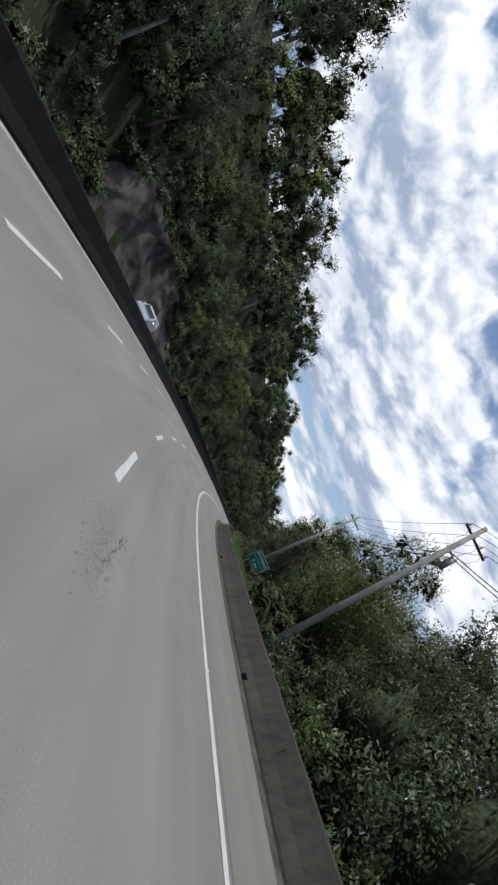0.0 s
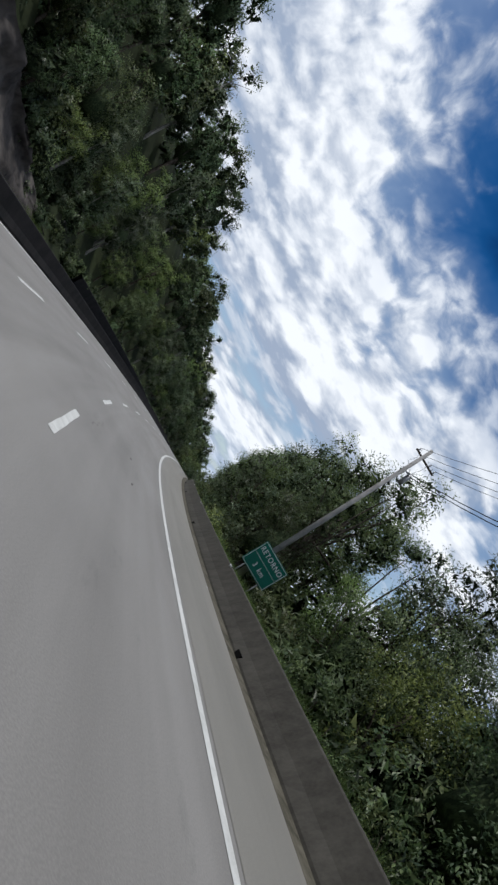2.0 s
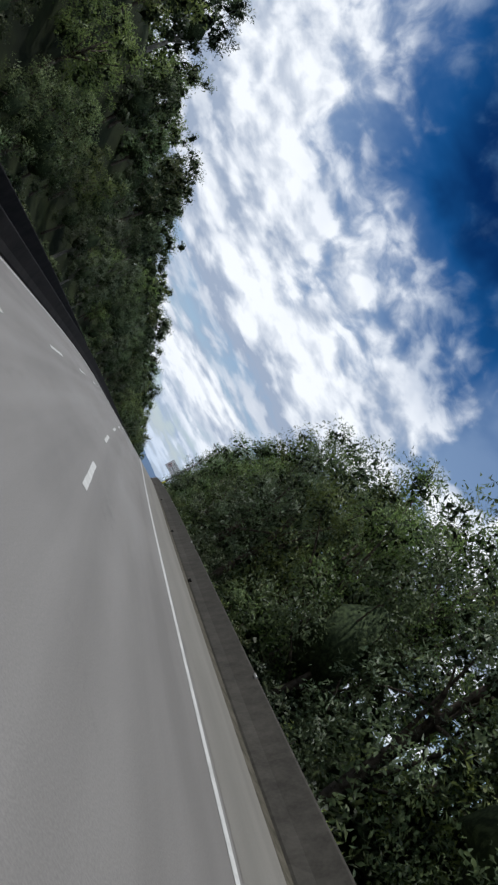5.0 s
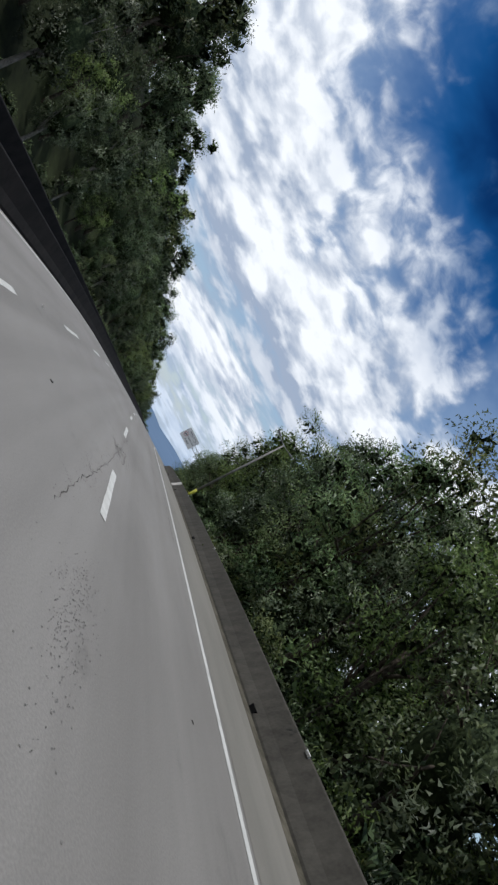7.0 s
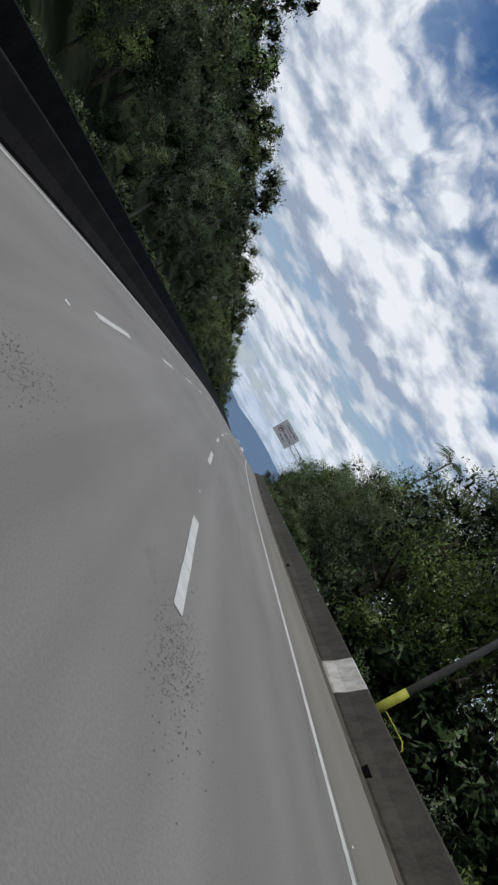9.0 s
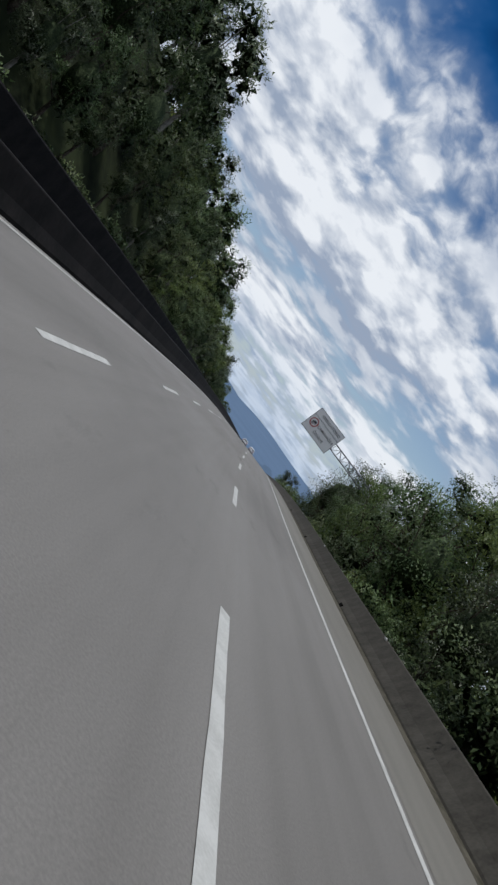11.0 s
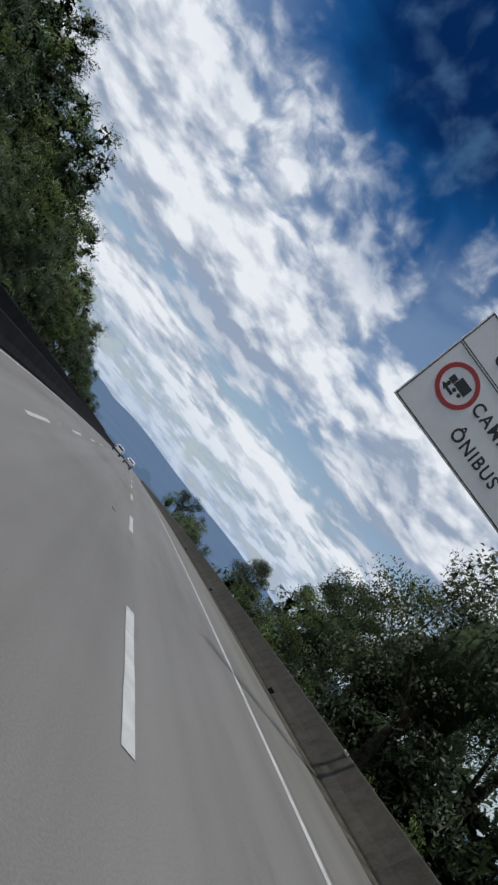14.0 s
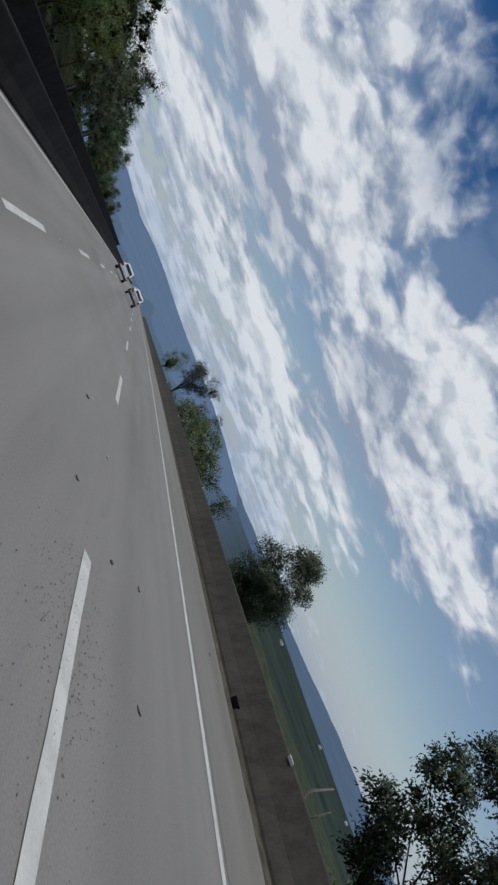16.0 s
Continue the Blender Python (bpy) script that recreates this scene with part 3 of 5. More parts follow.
# ---- barriers ----
def barrier_mesh(length):
    prof = [(0.0, 0.0), (0.02, 0.09), (0.16, 0.34), (0.335, 0.83), (0.36, 0.855), (0.54, 0.855), (0.565, 0.83), (0.70, 0.34), (0.84, 0.09), (0.86, -0.4), (0.0, -0.4)]
    bm = bmesh.new()
    ends = [[bm.verts.new((x, y, z)) for x, z in prof] for y in (-length / 2, length / 2)]
    n = len(prof)
    for i in range(n):
        bm.faces.new((ends[0][i], ends[0][(i + 1) % n], ends[1][(i + 1) % n], ends[1][i]))
    bm.faces.new(ends[0]), bm.faces.new(ends[1][::-1])
    bmesh.ops.recalc_face_normals(bm, faces=bm.faces)
    return bm


def barrier_line(name, label, o, mt, s0, s1, seg=6.0, gap=0.004):
    root = tagged(new(name), label, "barrier", kind="structure")
    first = None
    s = s0
    while s < s1:
        if first is None:
            first = part("barrier_segment", barrier_mesh(seg - gap), mt, root)
            ob = first
        else:
            ob = new("barrier_segment", first.data)
            ob.parent = root
        ob.matrix_basis = lie(s, o, 0.0)
        s += seg
    return root


right_barrier = barrier_line("barrier_right", "weathered brown-grey concrete safety barrier along the shoulder", 3.05, M_CONC, -36, 560)
tagged(ribbon("barrier_median", [(-10.54, -0.4), (-10.56, 0.09), (-10.70, 0.34), (-10.84, 0.83), (-10.86, 0.855), (-11.04, 0.855), (-11.065, 0.83), (-11.20, 0.34), (-11.38, 0.09), (-11.40, -0.4)], M_MEDIAN, -80, 700), "stained concrete median barrier with shade painted near-black", "barrier", kind="structure")


def plate(size, bevel=0.004):
    return box(bmesh.new(), size, bevel=bevel)


# white delineator plates on the barrier and, at its foot, drain openings as plates with their shade painted on
_p = None
for k in range(-1, 22):
    s = 25.0 + 18.0 * k
    ob = part("reflector", plate((0.03, 0.26, 0.07)), M_REFLECT, right_barrier, "small white reflector plate") if _p is None else new("reflector", _p.data)
    _p = _p or ob
    ob.parent = right_barrier
    ob.matrix_basis = lie(s, 3.36, 0.845) @ pose(0, 0, 0, 0, -18, 0)
_h = None
for s in (17.5, 35.3, 53.2, 71.0, 89.0, 107.0, 125.3, 137.0, 153.2, 171.8, 191.8, 210.0, 228.0, 246.0, 264.0, 282.0, 300.0, 316.0, 332.9):
    ob = part("drain_opening", plate((0.06, 0.42, 0.16)), M_HOLE, right_barrier, "drain opening, a plate painted dark as shade") if _h is None else new("drain_opening", _h.data)
    _h = _h or ob
    ob.parent = right_barrier
    ob.matrix_basis = lie(s, 3.085, 0.10)
_w = part("whitewashed_end", barrier_mesh(2.15), M_WHITE_CONC, right_barrier, "barrier end painted white", m=lie(196.65, 3.037, 0.006))

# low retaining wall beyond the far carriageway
wall = tagged(ribbon("wall_retaining", [(-21.5, -0.3), (-21.55, 1.55), (-21.62, 1.62), (-21.95, 1.62), (-22.0, 0.2)], M_MEDIAN, 112, 560, 4.0), "stained low retaining wall below the forest with shade painted dark", "wall", kind="structure")


# ---- far mountains ----
def ridge(name, label, near, dist, crest, amp, base, mt, seed):
    """Hills that rise from the plain at near metres to a crest at dist metres; crest: bearings and heights in degrees as seen from the road."""
    n, rows = 200, 12
    az0, az1 = crest[0][0], crest[-1][0]
    verts, faces = [], []
    for i in range(n + 1):
        u = i / n
        az = az0 + (az1 - az0) * u
        up = float(np.interp(az, [c[0] for c in crest], [c[1] for c in crest]))
        h = dist * math.tan(radians(up)) + amp * (noise.noise((az * 0.16 + seed, 0.3, 0)) + 0.5 * noise.noise((az * 0.5 + seed, 4.1, 0)) + 0.25 * noise.noise((az * 1.6 + seed, 9.1, 0)))
        top = max(base, h)
        for r in range(rows):
            v = r / (rows - 1)
            foot = float(np.interp(az, [46, 54], near))
            d = foot + v * (dist - foot) + 0.03 * dist * noise.noise((az * 0.3, v * 3, seed))
            z = base + (top - base) * v ** 1.5 + (0 if r in (0, rows - 1) else 0.10 * (top - base) * noise.noise((az * 0.35, v * 5, seed + 2)))
            a = radians(az)
            verts.append((100 + d * math.sin(a), 290 + d * math.cos(a), z))
    for i in range(n):
        for r in range(rows - 1):
            q = i * rows + r
            faces.append((q, q + rows, q + rows + 1, q + 1))
    return tagged(mesh_object(name, verts, faces, mt, True), label, "mountains", kind="structure")


# both ridges carry painted haze: bluish colour plus emission
ridge("backdrop_ridge_far", "mountain range on the horizon, haze painted as glowing blue", (620, 620), 3000, [(-40, -0.3), (-20, 0.0), (15, 0.2), (23, 0.1), (26, -0.2), (29, 0.2), (36, 0.05), (41, 0.25), (46, 0.05), (50, -0.4), (53, -1.2)], 9, -31, M_FAR_BLUE, 3.0)
ridge("backdrop_ridge_near", "wooded ridge beyond the plain, haze painted as darker glowing blue", (1700, 1700), 2600, [(46, -1.0), (50, -0.35), (56, -0.15), (62, -0.15), (66, 0.05), (69.5, 0.5), (73, 0.6), (78, 0.6), (90, 0.6), (104, 0.3), (125, -1.0)], 9, -31, M_NEAR_BLUE, 11.0)


# ---- foliage ----
def leaf_arrays(rng, centres, outs, length, width, droop=0.35, simple=False):
    """Folded four-cornered leaves, or, for far trees, three-cornered ones."""
    n = len(centres)
    ax = rng.normal(size=(n, 3)) * 0.75 + outs * 0.7
    ax[:, 2] -= droop
    ax /= np.linalg.norm(ax, axis=1)[:, None] + 1e-9
    up = rng.normal(size=(n, 3)) * 0.45 + outs * 0.9
    up[:, 2] += 0.4
    side = np.cross(ax, up)
    side /= np.linalg.norm(side, axis=1)[:, None] + 1e-9
    nrm = np.cross(side, ax)
    ln = length * rng.uniform(0.65, 1.25, n)[:, None]
    wd = width * rng.uniform(0.7, 1.2, n)[:, None]
    if simple:
        a = centres - ax * ln * 0.5 + side * wd * 0.45
        b = centres - ax * ln * 0.30 - side * wd * 0.45
        c = centres + ax * ln * 0.6
        flip = np.einsum("ij,ij->i", np.cross(b - a, c - a), outs) < 0
        a[flip], b[flip] = b[flip].copy(), a[flip].copy()
        return np.stack([a, b, c], 1).reshape(-1, 3), np.arange(3 * n).reshape(n, 3)
    a = centres - ax * ln * 0.5
    b = centres + side * wd * 0.5 + nrm * wd * 0.18
    c = centres + ax * ln * 0.5 - nrm * ln * 0.12
    d = centres - side * wd * 0.5 + nrm * wd * 0.18
    flip = np.einsum("ij,ij->i", np.cross(c - a, d - b), outs) < 0
    b[flip], d[flip] = d[flip].copy(), b[flip].copy()
    return np.stack([a, b, c, d], 1).reshape(-1, 3), np.arange(4 * n).reshape(n, 4)


def _round(levels):
    """Corners and faces of a unit ball, from an octahedron halved so many times."""
    v = [Vector(q) for q in ((1, 0, 0), (0, 1, 0), (-1, 0, 0), (0, -1, 0), (0, 0, 1), (0, 0, -1))]
    f = [(0, 1, 4), (1, 2, 4), (2, 3, 4), (3, 0, 4), (1, 0, 5), (2, 1, 5), (3, 2, 5), (0, 3, 5)]
    for _ in range(levels):
        mid, out = {}, []
        for tri in f:
            m = []
            for i, j in zip(tri, tri[1:] + tri[:1]):
                k = (min(i, j), max(i, j))
                if k not in mid:
                    v.append((v[i] + v[j]).normalized())
                    mid[k] = len(v) - 1
                m.append(mid[k])
            out += [(tri[0], m[0], m[2]), (m[0], tri[1], m[1]), (m[2], m[1], tri[2]), tuple(m)]
        f = out
    return np.array([tuple(q) for q in v]), f


ROUND_V, ROUND_F = _round(2)


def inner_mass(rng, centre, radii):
    """The close heart of a crown: an uneven lump added well inside the leaves to let no sky through, its shade painted
    on.
    """
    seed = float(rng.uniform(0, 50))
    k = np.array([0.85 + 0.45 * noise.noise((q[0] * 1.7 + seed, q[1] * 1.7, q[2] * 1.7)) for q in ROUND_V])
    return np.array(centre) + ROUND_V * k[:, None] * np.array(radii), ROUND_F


def blob(rng, centre, r, squash, size):
    """Leaves painted shade-dark in the inside of a clump."""
    n = 26
    d = rng.normal(size=(n, 3))
    d /= np.linalg.norm(d, axis=1)[:, None]
    mid = centre + d * (r * rng.uniform(0.15, 1.0, n))[:, None] * np.array([1, 1, squash])
    corner = rng.normal(size=(n, 3, 3))
    corner /= np.linalg.norm(corner, axis=2)[:, :, None]
    vs = mid[:, None, :] + corner * size
    return vs.reshape(-1, 3), np.arange(3 * n).reshape(n, 3).tolist()


def foliage_mesh(name, rng, clumps, per, length, width, mt, core=0.7, squash=0.8, droop=0.35, simple=False, inner=None):
    """Leaves gathered round twig ends on the outside of each clump."""
    V, F, N, mi, base = [], [], [], [], 0
    for c, r in clumps:
        c = np.array(c, float)
        n = max(8, int(per * r * r))
        twigs = max(4, n // 9)
        d = rng.normal(size=(twigs, 3))
        d[:, 2] += 0.45
        d /= np.linalg.norm(d, axis=1)[:, None]
        ends = c + d * (r * np.where(rng.random(twigs) < 0.42, rng.uniform(0.50, 0.72, twigs), np.clip(rng.normal(0.88, 0.12, twigs), 0.6, 1.15)))[:, None] * np.array([1, 1, squash])
        pick = rng.integers(0, twigs, n)
        jit = rng.normal(size=(n, 3)) * (0.10 * r + 0.28 * length)
        outs = d[pick] + jit * 0.8
        outs /= np.linalg.norm(outs, axis=1)[:, None] + 1e-9
        v, f = leaf_arrays(rng, ends[pick] + jit, outs, length, width, droop, simple)
        V.append(v), F.extend((f + base).tolist()), mi.extend([0] * len(f))
        # each leaf turns its face to the light with the whole of its clump
        soft = v - c + rng.normal(size=v.shape) * 0.14 * r
        soft[:, 2] += 0.25 * r
        N.append(soft / (np.linalg.norm(soft, axis=1)[:, None] + 1e-9))
        base += len(v)
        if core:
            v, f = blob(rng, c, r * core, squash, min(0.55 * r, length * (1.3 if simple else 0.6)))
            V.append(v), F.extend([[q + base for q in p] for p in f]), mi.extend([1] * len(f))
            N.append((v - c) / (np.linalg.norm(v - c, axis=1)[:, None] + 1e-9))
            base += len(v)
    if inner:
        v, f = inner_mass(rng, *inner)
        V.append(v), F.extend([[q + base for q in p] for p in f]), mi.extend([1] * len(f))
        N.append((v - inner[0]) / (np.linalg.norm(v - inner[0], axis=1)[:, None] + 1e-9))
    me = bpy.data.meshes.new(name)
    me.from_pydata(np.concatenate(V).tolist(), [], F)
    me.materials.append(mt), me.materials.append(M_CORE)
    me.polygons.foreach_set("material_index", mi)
    me.polygons.foreach_set("use_smooth", [True] * len(mi))
    me.update()
    me.normals_split_custom_set_from_vertices(np.concatenate(N).tolist())
    return me


def limb_path(rng, a, b, bend, n=5):
    a, b = Vector(a), Vector(b)
    side = Vector((rng.uniform(-1, 1), rng.uniform(-1, 1), rng.uniform(-0.2, 0.6)))
    return [a.lerp(b, i / (n - 1)) + side * bend * math.sin(math.pi * i / (n - 1)) for i in range(n)]


def make_tree(name, label, seed, height, spread, trunk_h, n_clumps, clump_r, per, leaf, mt, bark=None, shape="round", core=0.7, limbs=7, simple=False, thin=1.0, dense=True):
    """A tapered trunk with limbs, and a crown of many leaves in uneven clumps."""
    rng = np.random.default_rng(seed)
    root = tagged(new(name), label, "tree")
    clumps = []
    ch = height - trunk_h
    for i in range(n_clumps):
        v = (i + 0.5) / n_clumps
        v = min(1, max(0, v + rng.normal() * 0.08))
        if shape == "round":
            w = math.sqrt(max(0.05, 1 - (2 * v - 0.9) ** 2))
        elif shape == "umbrella":
            w = 0.45 + 0.6 * v
        elif shape == "cone":
            w = 1.05 - 0.85 * v
        else:
            w = 0.85 - 0.35 * v * v
        t = i * 2.4 + rng.normal() * 0.5
        rr = spread * w * math.sqrt(rng.uniform(0.25, 1.0))
        clumps.append(((rr * math.cos(t), rr * math.sin(t), trunk_h + ch * (0.06 + 0.86 * v)), clump_r * rng.uniform(0.65, 1.25)))
    bm = bmesh.new()
    lean = rng.normal(size=2) * 0.03 * height
    top = Vector((lean[0], lean[1], trunk_h + ch * 0.55))
    r0 = height * 0.022 + 0.03
    tube(bm, limb_path(rng, (0, 0, -0.4), top, 0.25, 7), [r0 * (1 - 0.8 * i / 6) for i in range(7)], 7)
    order = sorted(clumps, key=lambda q: -q[0][2])
    for c, r in order[::max(1, len(order) // limbs)]:
        k = rng.uniform(0.3, 0.85)
        start = Vector((0, 0, 0)).lerp(top, k)
        tube(bm, limb_path(rng, start, c, 0.35), [r0 * 0.30 * thin * (1 - 0.8 * i / 4) for i in range(5)], 5)
    part("trunk", bm, bark or M_BARK, root, smooth=True)
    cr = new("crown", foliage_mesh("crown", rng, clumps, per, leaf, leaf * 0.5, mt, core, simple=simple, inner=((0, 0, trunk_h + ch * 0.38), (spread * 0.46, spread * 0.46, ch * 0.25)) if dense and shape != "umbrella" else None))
    cr.parent = root
    return root


def make_shrub(name, label, seed, height, spread, n_clumps, clump_r, per, leaf, mt, core=0.7, category="bush", simple=False):
    rng = np.random.default_rng(seed)
    root = tagged(new(name), label, category)
    clumps = []
    for i in range(n_clumps):
        t = i * 2.4 + rng.normal() * 0.4
        rr = spread * math.sqrt(rng.uniform(0.02, 1.0))
        z = height * rng.uniform(0.15, 0.85) * (1 - 0.35 * rr / spread)
        clumps.append(((rr * math.cos(t), rr * math.sin(t), z), clump_r * rng.uniform(0.7, 1.25)))
    bm = bmesh.new()
    for c, r in clumps[::2]:
        tube(bm, limb_path(rng, (c[0] * 0.15, c[1] * 0.15, -0.25), c, 0.12, 4), [0.035, 0.028, 0.02, 0.01], 5)
    part("woody_base", bm, M_BARK, root, smooth=True)
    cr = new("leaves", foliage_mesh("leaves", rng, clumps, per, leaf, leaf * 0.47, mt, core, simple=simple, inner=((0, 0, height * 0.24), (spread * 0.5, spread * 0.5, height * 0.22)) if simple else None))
    cr.parent = root
    return root


def hide_base(ob, k):
    """Patterns stand behind the hill's crest, among the far woods, where they serve as trees too."""
    ob.matrix_basis = spot(150 + 9.0 * k, -150.0 - 7 * (k % 3), 0.3)


# left forest patterns, seen from 25 m and more; the second set stands behind
def forest_set(per, leaf):
    return [
        make_tree("forest_tree", "dense dark green broadleaf tree on the wooded slope", 11, 12.0, 3.6, 2.2, 17, 1.75, per, leaf, M_LEAF_A, shape="round", simple=True),
        make_tree("forest_tree", "dense dark green broadleaf tree on the wooded slope", 12, 13.0, 3.2, 3.0, 17, 1.65, per, leaf * 0.9, M_LEAF_B, shape="oval", simple=True),
        make_tree("forest_tree", "light green spreading tree on the wooded slope", 13, 11.0, 4.0, 2.6, 16, 1.80, per, leaf, M_LEAF_C, shape="umbrella", simple=True),
        make_tree("forest_tree", "dense dark green broadleaf tree on the wooded slope", 14, 12.5, 3.8, 1.6, 19, 1.60, per, leaf * 0.9, M_LEAF_A, shape="oval", simple=True),
        make_tree("forest_tree", "tall dark glossy tree on the wooded slope", 15, 14.0, 3.0, 3.5, 16, 1.60, per, leaf, M_LEAF_G, bark=M_PALE_BARK, shape="round", simple=True),
    ]


FOREST_FRONT = forest_set(98, 0.28)
FOREST = forest_set(40, 0.44)
# right roadside patterns: finer leaves, passed close by
ROADSIDE = [
    make_tree("roadside_tree", "leafy green tree crowding the barrier", 31, 10.0, 3.0, 1.8, 22, 1.35, 155, 0.18, M_LEAF_A, shape="round"),
    make_tree("roadside_tree", "dark glossy-leaved tree crowding the barrier", 32, 10.5, 2.8, 2.0, 22, 1.30, 155, 0.18, M_LEAF_G, shape="oval"),
    make_tree("roadside_tree", "light green feathery tree crowding the barrier", 33, 9.5, 3.2, 1.6, 22, 1.35, 155, 0.18, M_LEAF_C, shape="umbrella"),
    make_tree("roadside_tree", "dark green tree crowding the barrier", 34, 10.0, 3.1, 1.4, 24, 1.25, 155, 0.18, M_LEAF_B, shape="oval"),
]
TALL = [
    make_tree("tall_roadside_tree", "tall leafy green tree behind the barrier", 41, 18.0, 4.2, 2.6, 30, 1.75, 90, 0.26, M_LEAF_A, shape="round", limbs=10, simple=True, dense=False),
    make_tree("tall_roadside_tree", "tall dark glossy tree behind the barrier", 42, 18.5, 3.9, 3.2, 30, 1.70, 90, 0.26, M_LEAF_G, shape="oval", limbs=10, simple=True, dense=False),
    make_tree("tall_roadside_tree", "tall light green tree behind the barrier", 43, 17.5, 4.4, 2.8, 30, 1.75, 90, 0.26, M_LEAF_C, shape="umbrella", limbs=10, simple=True, dense=False),
    make_tree("tall_roadside_tree", "tall dark green tree behind the barrier", 44, 18.0, 4.1, 2.2, 31, 1.65, 90, 0.26, M_LEAF_B, shape="oval", limbs=10, simple=True, dense=False),
]
SHRUBS = [
    make_shrub("roadside_bush", "tangled green bush behind the barrier", 51, 2.8, 1.6, 11, 0.72, 250, 0.15, M_LEAF_A),
    make_shrub("roadside_bush", "dark glossy bush behind the barrier", 52, 3.0, 1.5, 11, 0.72, 250, 0.15, M_LEAF_G),
    make_shrub("roadside_bush", "yellow-green bush behind the barrier", 53, 2.5, 1.6, 10, 0.72, 250, 0.15, M_LEAF_C),
]
UNDER = [
    make_shrub("slope_bush", "low dark bush under the trees", 61, 3.2, 2.2, 10, 1.15, 60, 0.30, M_LEAF_B, simple=True),
    make_shrub("slope_bush", "green creeper-covered bush under the trees", 62, 3.6, 2.0, 10, 1.15, 60, 0.30, M_LEAF_A, simple=True),
]
for _k, _o in enumerate(FOREST_FRONT + FOREST + ROADSIDE + TALL + SHRUBS + UNDER):
    hide_base(_o, _k)
for _o in FOREST_FRONT + FOREST:
    tagged(_o, group="forest on the slope")
for _o in ROADSIDE + TALL:
    tagged(_o, group="trees behind the barrier")
for _o in SHRUBS:
    tagged(_o, group="bushes behind the barrier")
for _o in UNDER:
    tagged(_o, group="bushes on the slopes")

# the wooded slope on the left
rng = random.Random(7)
for o, h, s0, s1, step in ((-26.8, 0.64, 4, 520, 7.5), (-30.6, 0.85, 2, 505, 8.0), (-38.0, 1.06, 4, 495, 7.8), (-51.0, 1.15, 24, 470, 9.5), (-64.0, 1.5, 70, 440, 10.5)):
    s = float(s0)
    while s < s1:
        ss, oo = s + rng.uniform(-2.6, 2.6), o + rng.uniform(-1.8, 1.8)
        if not (oo > -26.3 and 47 < ss < 98):
            k = h * rng.uniform(0.72, 1.22) * float(np.interp(ss, [0, 380, 450, 520], [1.0, 0.95, 0.8, 0.5]))
            copy_thing(rng.choice(FOREST_FRONT if o > -32 else FOREST), spot(ss, oo, 0.3, rng.uniform(0, 360), k))
        s += step
s = 104.0
while s < 520:
    copy_thing(rng.choice(UNDER), spot(s + rng.uniform(-1, 1), -24.6 + rng.uniform(-0.4, 0.4), 0.25, rng.uniform(0, 360), rng.uniform(0.6, 0.9)))
    s += 5.6
for s, o, k in ((16, -23.0, 0.8), (10, -23.5, 0.9), (4, -23.2, 0.8), (22, -23.2, 0.9), (28, -23.0, 1.0), (34, -23.3, 0.9), (40, -23.0, 0.9), (45, -23.2, 0.8), (98, -24.6, 0.8), (47, -24.0, 0.9), (50, -25.6, 0.9), (43, -25.0, 1.0), (38, -25.2, 0.9), (33, -25.4, 1.0), (27, -25.2, 0.9), (20, -25.3, 1.0), (56, -26.0, 0.7), (70, -26.2, 0.7), (63, -26.1, 0.6), (92, -24.9, 0.7), (52, -26.8, 0.7), (66, -26.7, 0.7), (74, -26.5, 0.8), (84, -26.6, 0.9), (88, -26.5, 1.1), (76, -27.5, 0.7), (60, -27.8, 0.6), (45, -28.0, 0.7), (34, -27.6, 0.8)):
    copy_thing(UNDER[int(s) % 2], spot(s, o, 0.25, s * 40, k))

s = 2.0
while s < 112:
    for o, k in ((-27.6, 0.9), (-30.5, 1.1), (-34.5, 1.2)):
        if o < -29 or not 47 < s < 90:
            copy_thing(rng.choice(UNDER), spot(s + rng.uniform(-1.6, 1.6), o + rng.uniform(-0.8, 0.8), 0.25, rng.uniform(0, 360), k * rng.uniform(0.9, 1.3)))
    s += 5.6

# the growth behind the right-hand barrier; heights of its skyline over the road
SKY_S = [0, 28, 36, 51, 60, 76, 92, 108, 120, 137, 160, 175, 190, 206, 216, 226, 250, 272, 284, 297, 306, 318]
SKY_H = [13.5, 14, 13.5, 13.5, 13, 14, 16, 18.5, 18, 19, 20.5, 21.5, 23, 21, 17, 15.5, 17, 14.5, 13.5, 14, 14, 9]
rng = random.Random(21)
for o, f, step in ((7.6, 0.70, 5.4), (11.2, 1.0, 6.8), (16.5, 1.10, 12.0)):
    s = 3.0
    while s < 318:
        ss, oo = s + rng.uniform(-1.8, 1.8), o + rng.uniform(-0.9, 0.9)
        if 49 < ss < 81 and o < 12:
            # the clearing in which the green sign stands
            oo = 14.0 + (o - 7.6) + rng.uniform(-0.5, 0.5)
        elif 33 < ss < 50 and o < 8:
            oo = 9.8
        clear = (26 < ss < 33 and oo < 9.0) or (193 < ss < 199 and oo < 8)
        if not clear:
            want = float(np.interp(ss, SKY_S, SKY_H)) * f * rng.uniform(0.66, 1.14)
            want += 0.45 - (ground_z(ss, oo) - at(ss, 0).z)
            kinds, size = (ROADSIDE, 10.5) if want < 12 else (TALL, 18.5)
            copy_thing(rng.choice(kinds), spot(ss, oo, 0.3, rng.uniform(0, 360), max(0.35, min(1.7, want / size))))
        s += step
